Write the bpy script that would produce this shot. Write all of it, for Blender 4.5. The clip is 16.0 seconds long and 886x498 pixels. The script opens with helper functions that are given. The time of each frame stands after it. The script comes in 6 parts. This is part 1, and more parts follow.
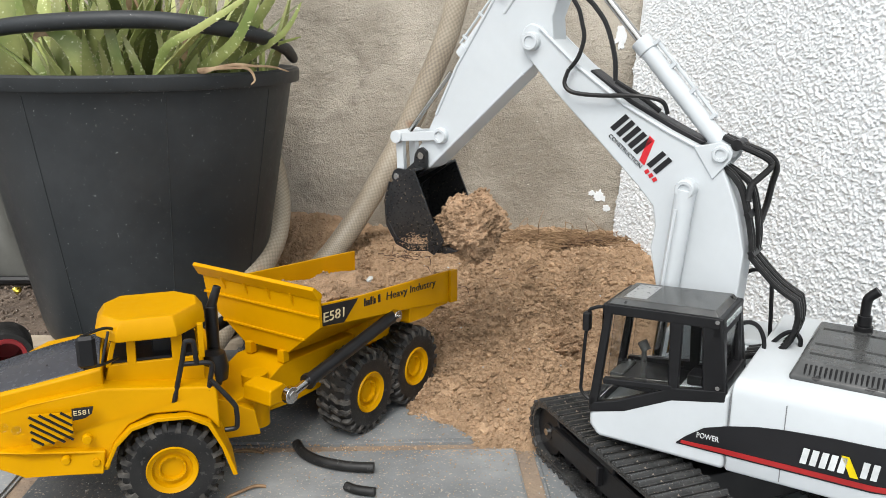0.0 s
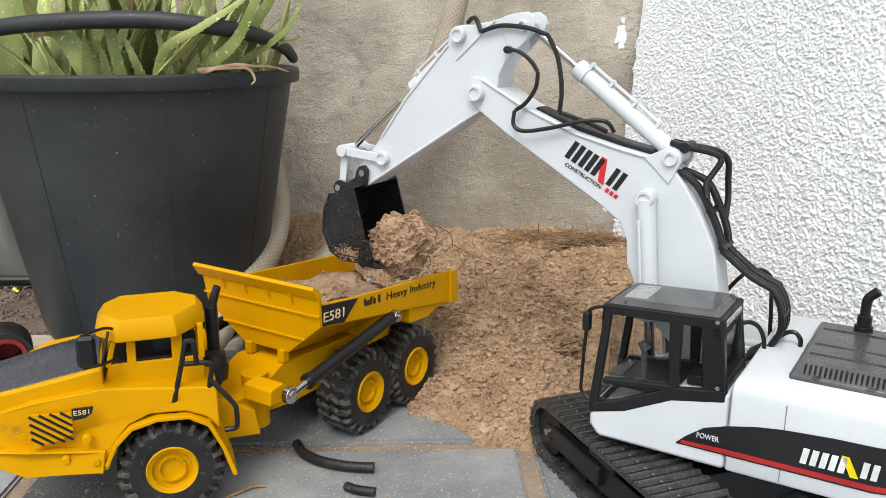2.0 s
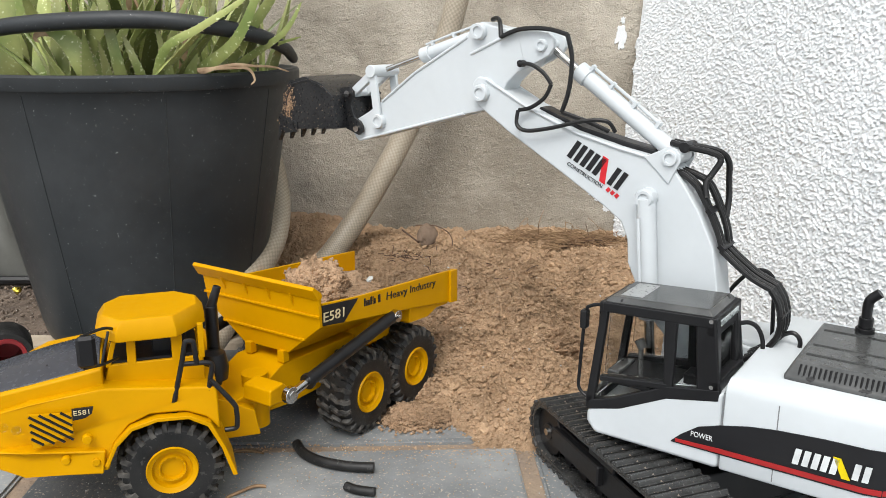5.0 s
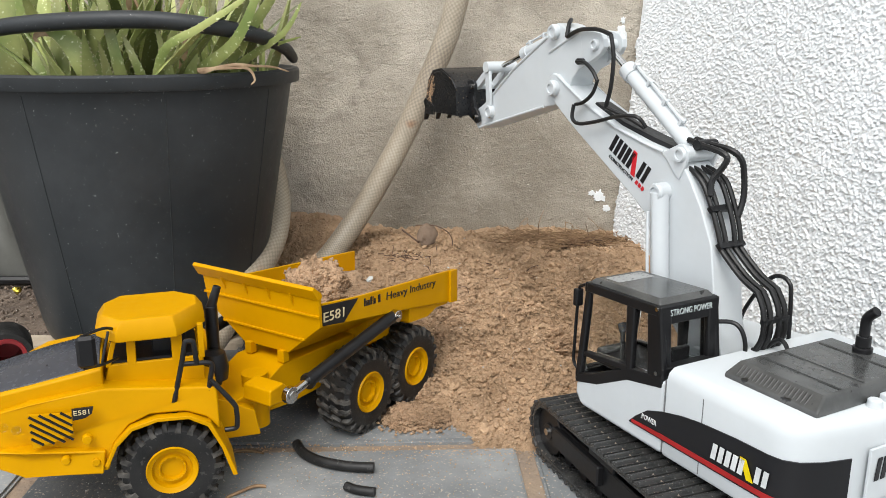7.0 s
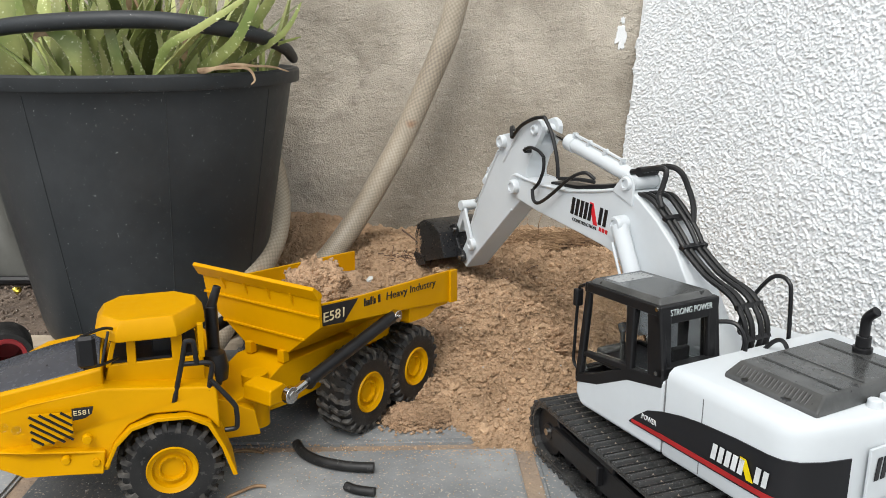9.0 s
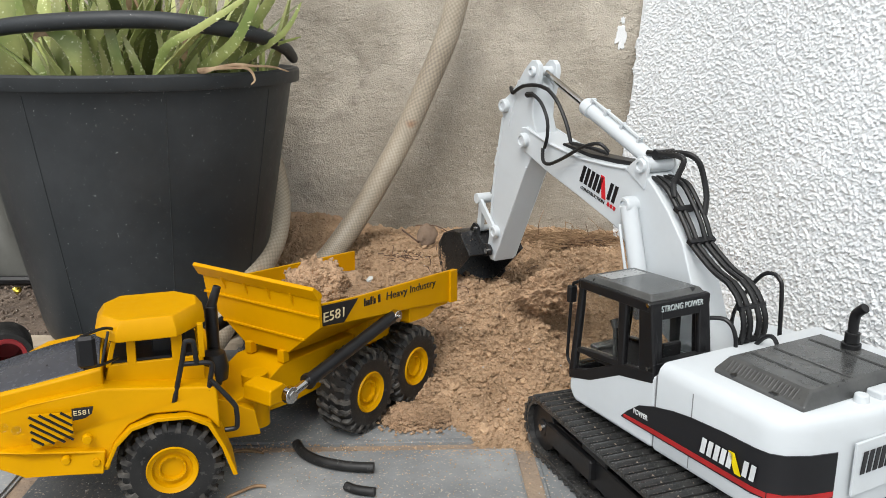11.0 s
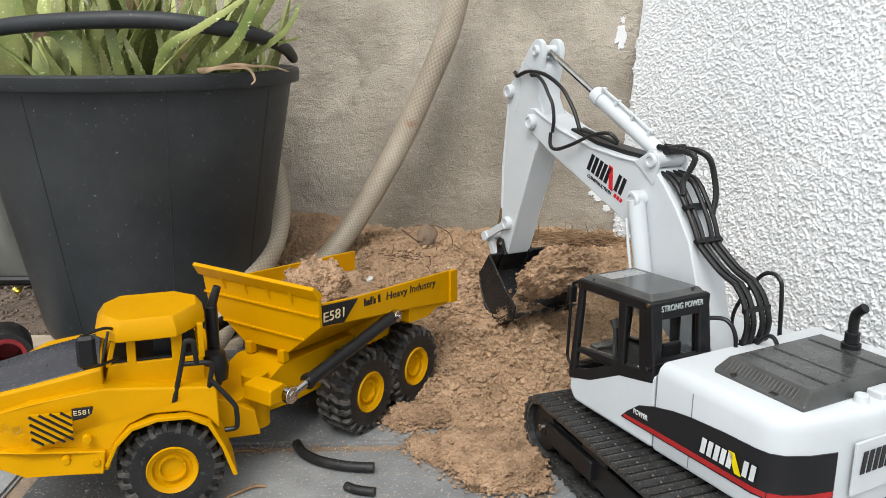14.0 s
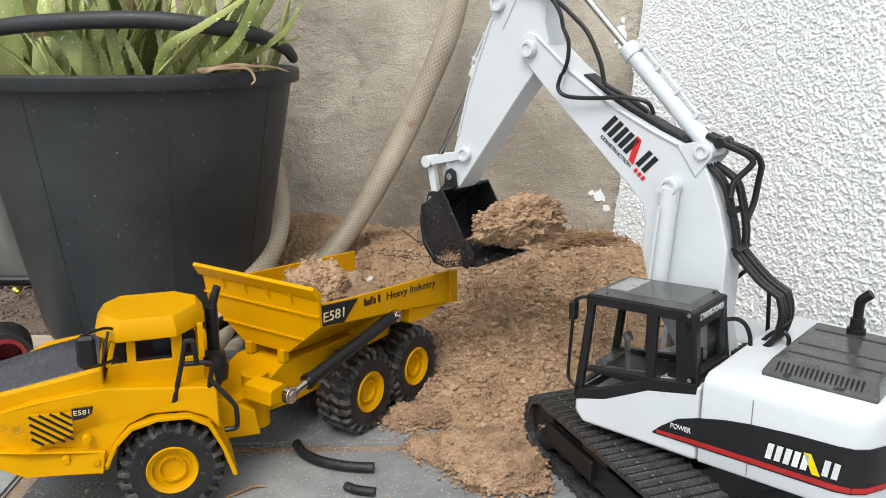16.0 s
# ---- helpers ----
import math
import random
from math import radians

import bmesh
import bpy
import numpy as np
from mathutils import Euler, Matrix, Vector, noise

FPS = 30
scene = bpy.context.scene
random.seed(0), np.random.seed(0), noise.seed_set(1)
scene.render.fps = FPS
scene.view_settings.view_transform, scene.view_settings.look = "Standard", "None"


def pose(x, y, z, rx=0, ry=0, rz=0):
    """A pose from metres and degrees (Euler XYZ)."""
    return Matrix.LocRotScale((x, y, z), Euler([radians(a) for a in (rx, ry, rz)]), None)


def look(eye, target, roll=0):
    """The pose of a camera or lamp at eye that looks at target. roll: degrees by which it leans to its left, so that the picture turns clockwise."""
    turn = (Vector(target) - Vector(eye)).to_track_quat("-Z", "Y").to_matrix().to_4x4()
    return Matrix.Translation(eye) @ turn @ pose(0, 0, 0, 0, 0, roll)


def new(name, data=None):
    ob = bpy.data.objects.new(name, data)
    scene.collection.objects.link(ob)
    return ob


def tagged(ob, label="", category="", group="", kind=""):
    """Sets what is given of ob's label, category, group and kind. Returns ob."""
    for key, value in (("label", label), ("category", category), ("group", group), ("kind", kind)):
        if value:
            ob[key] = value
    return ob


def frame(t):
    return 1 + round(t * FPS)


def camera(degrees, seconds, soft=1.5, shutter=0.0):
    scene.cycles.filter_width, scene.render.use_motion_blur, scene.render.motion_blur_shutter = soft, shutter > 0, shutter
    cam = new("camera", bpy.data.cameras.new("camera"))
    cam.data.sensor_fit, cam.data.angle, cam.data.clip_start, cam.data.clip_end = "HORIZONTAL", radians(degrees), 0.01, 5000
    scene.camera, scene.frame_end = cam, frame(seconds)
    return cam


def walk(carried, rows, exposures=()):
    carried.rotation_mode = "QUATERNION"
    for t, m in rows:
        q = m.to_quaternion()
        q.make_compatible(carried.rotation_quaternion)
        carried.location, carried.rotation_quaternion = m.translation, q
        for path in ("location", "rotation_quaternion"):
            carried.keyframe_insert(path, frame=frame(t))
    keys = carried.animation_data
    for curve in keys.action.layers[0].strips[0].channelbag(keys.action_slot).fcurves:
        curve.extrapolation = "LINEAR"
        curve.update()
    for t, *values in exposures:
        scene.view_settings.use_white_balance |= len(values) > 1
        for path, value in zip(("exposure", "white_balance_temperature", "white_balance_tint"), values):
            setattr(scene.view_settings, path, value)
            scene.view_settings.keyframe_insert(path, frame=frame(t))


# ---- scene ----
# ---- camera ----
cam = camera(55.6, 16.0, soft=0.65)
VIEW = look((0, 0, 0.2939), (0, 1, 0.0342), 0.128)
walk(cam, [(0, VIEW), (16, VIEW)], [(0, 0.78), (8.3, 0.78), (9.0, 0.70), (14.8, 0.70), (15.4, 0.78), (16, 0.78)])

# ---- light: bright overcast daylight ----
world = bpy.data.worlds.new("overcast")
scene.world = world
world.use_nodes = True
wn, wl = world.node_tree.nodes, world.node_tree.links
sky = wn.new("ShaderNodeTexSky")
sky.sky_type, sky.sun_disc = "NISHITA", False
sky.sun_elevation, sky.sun_rotation = radians(58), radians(200)
sky.air_density, sky.dust_density, sky.ozone_density = 1.0, 4.0, 0.6
veil = wn.new("ShaderNodeMixRGB")
veil.inputs["Fac"].default_value = 0.75
veil.inputs["Color2"].default_value = (8.6, 9.0, 9.3, 1)
wl.new(sky.outputs["Color"], veil.inputs["Color1"])
wl.new(veil.outputs["Color"], wn["Background"].inputs["Color"])
wn["Background"].inputs["Strength"].default_value = 0.112
sun = new("sun", bpy.data.lights.new("sun", "SUN"))
sun.data.energy, sun.data.angle, sun.data.color = 1.5, radians(28), (1.0, 0.985, 0.955)
sun.matrix_world = look((-0.45, -1.2, 2.4), (0, 0.6, 0))


# ---- materials ----
def mat(name, c1, c2=None, scale=30.0, rough=0.5, metal=0.0, bump=0.0, bscale=400.0, spots=None, spot_scale=300.0,
        spot_at=0.68, coat=0.0, rvar=0.12, per_object=0.0, per_island=0.0, trans=0.0, ior=1.45, dist=0.001, spec=0.5, grain=0.25):
    m = bpy.data.materials.new(name)
    m.use_nodes = True
    n, l = m.node_tree.nodes, m.node_tree.links
    b = n["Principled BSDF"]
    tc = n.new("ShaderNodeTexCoord")
    where = tc.outputs["Object"]
    if per_object:
        # each piece takes its pattern from another place
        own = n.new("ShaderNodeObjectInfo")
        far = n.new("ShaderNodeVectorMath")
        far.operation = "MULTIPLY_ADD"
        far.inputs[1].default_value = (37.0, 23.0, 11.0)
        l.new(own.outputs["Random"], far.inputs[0])
        l.new(where, far.inputs[2])
        where = far.outputs["Vector"]

    def noise_tex(s, detail=5.0):
        t = n.new("ShaderNodeTexNoise")
        t.inputs["Scale"].default_value, t.inputs["Detail"].default_value = s, detail
        l.new(where, t.inputs["Vector"])
        return t

    def ramp(src, a, z):
        r = n.new("ShaderNodeMapRange")
        r.inputs["From Min"].default_value, r.inputs["From Max"].default_value = a, z
        l.new(src, r.inputs["Value"])
        return r.outputs["Result"]

    def mix(f, a, z):
        x = n.new("ShaderNodeMixRGB")
        if isinstance(f, float):
            x.inputs["Fac"].default_value = f
        else:
            l.new(f, x.inputs["Fac"])
        for key, v in (("Color1", a), ("Color2", z)):
            if isinstance(v, tuple):
                x.inputs[key].default_value = (*v, 1)
            else:
                l.new(v, x.inputs[key])
        return x.outputs["Color"]

    c2 = c2 or tuple(v * 0.8 for v in c1)
    big = noise_tex(scale)
    col = mix(ramp(big.outputs["Fac"], 0.35, 0.65), c1, c2)
    fine = noise_tex(scale * 9)
    dark = n.new("ShaderNodeMixRGB")
    dark.blend_type = "MULTIPLY"
    dark.inputs["Fac"].default_value = grain
    l.new(col, dark.inputs["Color1"])
    l.new(fine.outputs["Fac"], dark.inputs["Color2"])
    col = dark.outputs["Color"]
    if spots:
        sp = noise_tex(spot_scale, 3.0)
        col = mix(ramp(sp.outputs["Fac"], spot_at, spot_at + 0.05), col, spots)
    for k, source, out in ((per_object, "ShaderNodeObjectInfo", "Random"), (per_island, "ShaderNodeNewGeometry", "Random Per Island")):
        if k:
            info = n.new(source)
            hsv = n.new("ShaderNodeHueSaturation")
            r = n.new("ShaderNodeMapRange")
            r.inputs["To Min"].default_value, r.inputs["To Max"].default_value = 1 - k, 1 + k
            l.new(info.outputs[out], r.inputs["Value"])
            l.new(r.outputs["Result"], hsv.inputs["Value"])
            l.new(col, hsv.inputs["Color"])
            col = hsv.outputs["Color"]
    l.new(col, b.inputs["Base Color"])
    rr = n.new("ShaderNodeMapRange")
    rr.inputs["To Min"].default_value, rr.inputs["To Max"].default_value = max(rough - rvar, 0.02), min(rough + rvar, 1)
    l.new(fine.outputs["Fac"], rr.inputs["Value"])
    l.new(rr.outputs["Result"], b.inputs["Roughness"])
    b.inputs["Metallic"].default_value, b.inputs["Coat Weight"].default_value = metal, coat
    b.inputs["Transmission Weight"].default_value, b.inputs["IOR"].default_value = trans, ior
    b.inputs["Specular IOR Level"].default_value = spec
    if bump:
        bt = noise_tex(bscale, 8.0)
        bn = n.new("ShaderNodeBump")
        bn.inputs["Strength"].default_value, bn.inputs["Distance"].default_value = bump, dist
        l.new(bt.outputs["Fac"], bn.inputs["Height"])
        l.new(bn.outputs["Normal"], b.inputs["Normal"])
    return m


YELLOW = mat("yellow_plastic", (0.565, 0.278, 0.0002), (0.52, 0.254, 0.0002), 25, 0.36, bump=0.05, bscale=900, dist=0.0004, grain=0.06, spec=0.1)
WHITE = mat("white_plastic", (0.555, 0.588, 0.606), (0.525, 0.557, 0.575), 20, 0.38, bump=0.03, bscale=700, dist=0.0003, grain=0.05, spec=0.35)
SEAM = mat("shaded_panel_gap", (0.22, 0.225, 0.23), None, 40, 0.6)
BLACK = mat("black_plastic", (0.008, 0.008, 0.009), (0.013, 0.013, 0.014), 40, 0.36, spec=0.35)
RUBBER = mat("black_rubber", (0.007, 0.007, 0.007), (0.018, 0.0175, 0.017), 60, 0.5, spots=(0.045, 0.042, 0.04), spot_scale=300, spot_at=0.62, bump=0.2, bscale=900, spec=0.45)
LUG = mat("dusty_rubber_lug", (0.012, 0.0118, 0.0115), (0.10, 0.093, 0.083), 160, 0.6, spots=(0.15, 0.135, 0.12), spot_scale=420, spot_at=0.68, bump=0.2, bscale=900, spec=0.4, per_object=0.3)
TRACK = mat("black_track_rubber", (0.024, 0.0243, 0.0248), (0.052, 0.052, 0.050), 60, 0.24, spots=(0.20, 0.165, 0.13), spot_scale=420, spot_at=0.655, bump=0.15, bscale=900, spec=0.6)
STEEL = mat("grey_painted_metal", (0.016, 0.017, 0.019), (0.03, 0.03, 0.031), 60, 0.3, metal=0.3, spots=(0.30, 0.23, 0.165), spot_scale=620, spot_at=0.655, bump=0.1)
CHROME = mat("chrome", (0.6, 0.59, 0.57), (0.5, 0.49, 0.47), 60, 0.16, metal=1.0, rvar=0.06)
SMOKE = mat("smoked_cover_plastic", (0.052, 0.054, 0.053), (0.085, 0.086, 0.084), 50, 0.2, spots=(0.012, 0.012, 0.012), spot_scale=150, spot_at=0.65)
GLASS = mat("clear_plastic", (0.97, 0.98, 0.98), (0.95, 0.96, 0.96), 20, 0.02, trans=1.0, ior=1.12, rvar=0.01)
RED = mat("red_print", (0.42, 0.02, 0.02), None, 40, 0.4)
PRINT_RED = mat("bright_red_print", (0.7, 0.02, 0.03), None, 40, 0.4)
PRINT_YEL = mat("yellow_print", (0.85, 0.65, 0.0), None, 40, 0.4)
PRINT_CREAM = mat("cream_print", (0.72, 0.6, 0.36), None, 40, 0.4)
PRINT_BLK = mat("black_print", (0.010, 0.010, 0.012), None, 40, 0.35)
PRINT_PALE = mat("worn_pale_print", (0.52, 0.57, 0.57), (0.38, 0.42, 0.42), 300, 0.4)
PRINT_WHT = mat("white_print", (0.75, 0.78, 0.78), None, 40, 0.4)
SLATE = mat("dark_grey_plate", (0.042, 0.045, 0.056), (0.06, 0.064, 0.076), 30, 0.25, spots=(0.01, 0.01, 0.013), spot_scale=140, spot_at=0.66)
SAND = mat("damp_sand", (0.60, 0.405, 0.248), (0.395, 0.258, 0.152), 30, 0.95, bump=1.0, bscale=700, dist=0.0030, spots=(0.74, 0.60, 0.45), spot_scale=800, spot_at=0.67, per_island=0.13)
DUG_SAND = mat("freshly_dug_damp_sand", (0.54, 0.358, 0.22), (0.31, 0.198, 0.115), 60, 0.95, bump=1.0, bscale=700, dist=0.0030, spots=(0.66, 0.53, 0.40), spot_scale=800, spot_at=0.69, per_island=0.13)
DIRT = mat("dirt", (0.21, 0.16, 0.12), (0.12, 0.09, 0.07), 18, 0.95, bump=0.8, bscale=300, dist=0.003, spots=(0.5, 0.46, 0.4), spot_scale=300, spot_at=0.66)
TILE = mat("grey_stone_tile", (0.345, 0.36, 0.362), (0.155, 0.17, 0.181), 8, 0.5, bump=0.5, bscale=300, spots=(0.45, 0.39, 0.32), spot_scale=480, spot_at=0.615, per_object=0.12, grain=0.45)
MORTAR = mat("sandy_mortar", (0.36, 0.27, 0.19), (0.28, 0.22, 0.17), 30, 0.95, bump=0.7, bscale=300, dist=0.002)


def cement_plaster():
    """Trowelled grey cement: damp stains, a fine sandy grain, scratches of the trowel and one round swirl."""
    m = bpy.data.materials.new("grey_cement_plaster")
    m.use_nodes = True
    n, l = m.node_tree.nodes, m.node_tree.links
    b = n["Principled BSDF"]
    tc = n.new("ShaderNodeTexCoord")

    def tex(s, detail, stretch=(1, 1, 1), turn=0.0):
        mp = n.new("ShaderNodeMapping")
        mp.inputs["Scale"].default_value, mp.inputs["Rotation"].default_value = stretch, (0, turn, 0)
        t = n.new("ShaderNodeTexNoise")
        t.inputs["Scale"].default_value, t.inputs["Detail"].default_value = s, detail
        l.new(tc.outputs["Object"], mp.inputs["Vector"])
        l.new(mp.outputs["Vector"], t.inputs["Vector"])
        return t.outputs["Fac"]

    def span(src, a, z, lo=0.0, hi=1.0):
        r = n.new("ShaderNodeMapRange")
        for key, v in (("From Min", a), ("From Max", z), ("To Min", lo), ("To Max", hi)):
            r.inputs[key].default_value = v
        l.new(src, r.inputs["Value"])
        return r.outputs["Result"]

    def calc(op, a, z):
        r = n.new("ShaderNodeMath")
        r.operation = op
        for i, v in enumerate((a, z)):
            if isinstance(v, float):
                r.inputs[i].default_value = v
            else:
                l.new(v, r.inputs[i])
        return r.outputs["Value"]

    def mix(f, a, z):
        x = n.new("ShaderNodeMixRGB")
        l.new(f, x.inputs["Fac"])
        for key, v in (("Color1", a), ("Color2", z)):
            if isinstance(v, tuple):
                x.inputs[key].default_value = (*v, 1)
            else:
                l.new(v, x.inputs[key])
        return x.outputs["Color"]

    col = mix(span(tex(5.0, 6.0), 0.40, 0.62), (0.50, 0.452, 0.375), (0.27, 0.237, 0.188))
    col = mix(span(tex(17.0, 6.0), 0.52, 0.70, 0.0, 0.55), col, (0.205, 0.178, 0.14))
    col = mix(span(tex(40.0, 5.0, (1, 1, 1.8), 0.4), 0.55, 0.72, 0.0, 0.22), col, (0.56, 0.51, 0.43))
    away = n.new("ShaderNodeVectorMath")
    away.operation = "DISTANCE"
    away.inputs[1].default_value = (-0.152, 1.0, 0.248)
    l.new(tc.outputs["Object"], away.inputs[0])
    ring = calc("SUBTRACT", calc("ADD", away.outputs["Value"], calc("MULTIPLY", tex(30.0, 3.0), 0.02)), 0.072)
    swirl = span(calc("ABSOLUTE", ring, 0.0), 0.0, 0.009, 0.55, 0.0)
    col = mix(calc("MULTIPLY", swirl, span(tex(60.0, 3.0), 0.35, 0.6)), col, (0.17, 0.148, 0.118))
    grit = tex(620.0, 6.0)
    col = mix(span(grit, 0.58, 0.68, 0.0, 0.55), col, (0.15, 0.13, 0.105))
    col = mix(span(tex(480.0, 4.0), 0.62, 0.70, 0.0, 0.5), col, (0.66, 0.61, 0.52))
    l.new(col, b.inputs["Base Color"])
    b.inputs["Roughness"].default_value = 0.93
    relief = calc("ADD", calc("MULTIPLY", grit, 0.8), calc("ADD", calc("MULTIPLY", tex(130.0, 6.0), 1.2), calc("MULTIPLY", tex(60.0, 5.0, (0.6, 1, 1.3), 0.5), 0.6)))
    bn = n.new("ShaderNodeBump")
    bn.inputs["Strength"].default_value, bn.inputs["Distance"].default_value = 0.85, 0.0028
    l.new(relief, bn.inputs["Height"])
    l.new(bn.outputs["Normal"], b.inputs["Normal"])
    return m


PLASTER = cement_plaster()
STUCCO = mat("white_stucco", (0.86, 0.885, 0.895), (0.80, 0.825, 0.835), 12, 0.85, bump=0.5, bscale=1400, dist=0.0008, grain=0.12)
POT = mat("black_nursery_plastic", (0.0205, 0.024, 0.0265), (0.037, 0.041, 0.0438), 11, 0.48, spots=(0.26, 0.26, 0.26), spot_scale=520, spot_at=0.70, bump=0.1, bscale=300, spec=0.4, grain=0.4)
ALOE = mat("aloe_skin", (0.155, 0.21, 0.056), (0.335, 0.35, 0.128), 22, 0.4, spots=(0.50, 0.53, 0.32), spot_scale=360, spot_at=0.64, per_object=0.5, bump=0.06)
DRY = mat("dry_leaf", (0.50, 0.36, 0.22), (0.30, 0.19, 0.11), 90, 0.7)
SPINE = mat("aloe_spine", (0.5, 0.45, 0.28), None, 30, 0.5)
HOSE = mat("beige_hose", (0.46, 0.40, 0.31), (0.34, 0.285, 0.215), 14, 0.45, spots=(0.30, 0.19, 0.12), spot_scale=16, spot_at=0.62, bump=0.2, bscale=300)
HOSE_NET = mat("woven_net_in_hose", (0.35, 0.30, 0.23), (0.24, 0.20, 0.15), 14, 0.45, spots=(0.23, 0.145, 0.095), spot_scale=16, spot_at=0.62)
CABLE = mat("black_cable", (0.009, 0.009, 0.0095), (0.014, 0.014, 0.014), 60, 0.42, spec=0.4)


# ---- mesh helpers ----
def box(bm, c, s, m=None):
    r = bmesh.ops.create_cube(bm, size=1)
    k = Matrix.Translation(c) @ Matrix.Diagonal((*s, 1))
    bmesh.ops.transform(bm, matrix=(m @ k) if m else k, verts=r["verts"])
    return r["verts"]


def prism(bm, pts, y0, y1, taper=None):
    """A closed outline of (x, z) points run from y0 to y1."""
    a = [bm.verts.new((x, y0, z)) for x, z in pts]
    b = [bm.verts.new((x, y1, z)) for x, z in (taper or pts)]
    n = len(pts)
    bm.faces.new(a)
    bm.faces.new(b[::-1])
    for i in range(n):
        bm.faces.new((a[i], b[i], b[(i + 1) % n], a[(i + 1) % n]))
    return a + b


def rod(bm, a, b, r, r2=None, seg=16):
    a, b = Vector(a), Vector(b)
    d = b - a
    g = bmesh.ops.create_cone(bm, cap_ends=True, segments=seg, radius1=r, radius2=r if r2 is None else r2, depth=d.length)
    bmesh.ops.transform(bm, matrix=Matrix.Translation((a + b) / 2) @ d.to_track_quat("Z", "Y").to_matrix().to_4x4(), verts=g["verts"])
    return g["verts"]


def spin(bm, prof, seg=40, m=None, close=False):
    """A lathe of (radius, height) points round z."""
    rings = []
    for r, z in prof:
        ring = []
        for i in range(seg):
            a = 2 * math.pi * i / seg
            v = Vector((r * math.cos(a), r * math.sin(a), z))
            ring.append(bm.verts.new(m @ v if m else v))
        rings.append(ring)
    pairs = list(zip(rings, rings[1:])) + ([(rings[-1], rings[0])] if close else [])
    for p, q in pairs:
        for i in range(seg):
            bm.faces.new((p[i], p[(i + 1) % seg], q[(i + 1) % seg], q[i]))
    if not close:
        bm.faces.new(rings[0][::-1])
        bm.faces.new(rings[-1])


def smooth_path(pts, n=8):
    pts = [Vector(p) for p in pts]
    out = []
    for i in range(len(pts) - 1):
        p0, p1, p2, p3 = pts[max(i - 1, 0)], pts[i], pts[i + 1], pts[min(i + 2, len(pts) - 1)]
        for k in range(n):
            t = k / n
            out.append(0.5 * ((2 * p1) + (p2 - p0) * t + (2 * p0 - 5 * p1 + 4 * p2 - p3) * t * t + (3 * p1 - p0 - 3 * p2 + p3) * t ** 3))
    return out + [pts[-1]]


def tube(bm, pts, r, seg=8, n=8, ribs=0.0, weave=0.0, net=False):
    path = smooth_path(pts, n)
    rings = []
    up = Vector((0.13, 0.31, 1)).normalized()
    for i, p in enumerate(path):
        d = (path[min(i + 1, len(path) - 1)] - path[max(i - 1, 0)]).normalized()
        s = d.cross(up)
        s = s.normalized() if s.length > 1e-4 else Vector((1, 0, 0))
        u = s.cross(d)
        up = u
        rr = (r(i / (len(path) - 1)) if callable(r) else r) * (1 + (ribs if i % 2 else 0))
        rings.append([bm.verts.new(p + (s * math.cos(2 * math.pi * k / seg) + u * math.sin(2 * math.pi * k / seg)) * rr * (1 + weave * ((i + k) % 2))) for k in range(seg)])
    for j, (p, q) in enumerate(zip(rings, rings[1:])):
        for i in range(seg):
            f = bm.faces.new((p[i], p[(i + 1) % seg], q[(i + 1) % seg], q[i]))
            if net and (i + j) % 2:
                f.material_index = 1
    bm.faces.new(rings[0][::-1])
    bm.faces.new(rings[-1])


def finish(name, bm, material, bevel=0.0, angle=35, seg=2):
    bmesh.ops.recalc_face_normals(bm, faces=bm.faces)
    me = bpy.data.meshes.new(name)
    bm.to_mesh(me)
    bm.free()
    for mm in material if isinstance(material, (list, tuple)) else (material,):
        me.materials.append(mm)
    me.polygons.foreach_set("use_smooth", [True] * len(me.polygons))
    me.set_sharp_from_angle(angle=radians(angle))
    ob = new(name, me)
    if bevel:
        mod = ob.modifiers.new("bevel", "BEVEL")
        mod.width, mod.segments, mod.limit_method, mod.angle_limit = bevel, seg, "ANGLE", radians(40)
        mod.harden_normals = True
    return ob


def part(name, bm, material, parent, label="", bevel=0.0, m=None, angle=35):
    ob = finish(name, bm, material, bevel, angle)
    ob.parent = parent
    if m is not None:
        ob.matrix_local = m
    if label:
        ob["label"] = label
    return ob


def again(ob, parent, m):
    """The same piece once more, on the same mesh."""
    o = new(ob.name.split(".")[0], ob.data)
    o.parent, o.matrix_local = parent, m
    for q in ob.modifiers:
        w = o.modifiers.new(q.name, q.type)
        w.width, w.segments, w.limit_method, w.angle_limit, w.harden_normals = q.width, q.segments, q.limit_method, q.angle_limit, True
    return o


def empty(name, m, label, category, group="", kind=""):
    e = new(name)
    e.empty_display_size = 0.02
    e.matrix_world = m
    return tagged(e, label, category, group, kind)


def lettering(text, size, depth, material, parent, m, name="lettering", width=None, label="", shear=0.0):
    cu = bpy.data.curves.new(name, "FONT")
    cu.body, cu.size, cu.extrude, cu.align_x, cu.align_y, cu.shear = text, size, depth, "CENTER", "CENTER", shear
    cu.resolution_u = 3
    tmp = bpy.data.objects.new(name, cu)
    me = bpy.data.meshes.new_from_object(tmp)
    bpy.data.objects.remove(tmp)
    if width:
        xs = [v.co.x for v in me.vertices]
        k = width / (max(xs) - min(xs))
        for v in me.vertices:
            v.co.x *= k
    me.materials.append(material)
    ob = new(name, me)
    ob.parent, ob.matrix_local = parent, m
    if label:
        ob["label"] = label
    return ob


# ---- setting ----
def smooth01(t):
    t = max(0.0, min(1.0, t))
    return t * t * (3 - 2 * t)


def fbm(x, y, s, o=4):
    return noise.fractal(Vector((x * s, y * s, 3.7)), 0.9, 2.1, o)


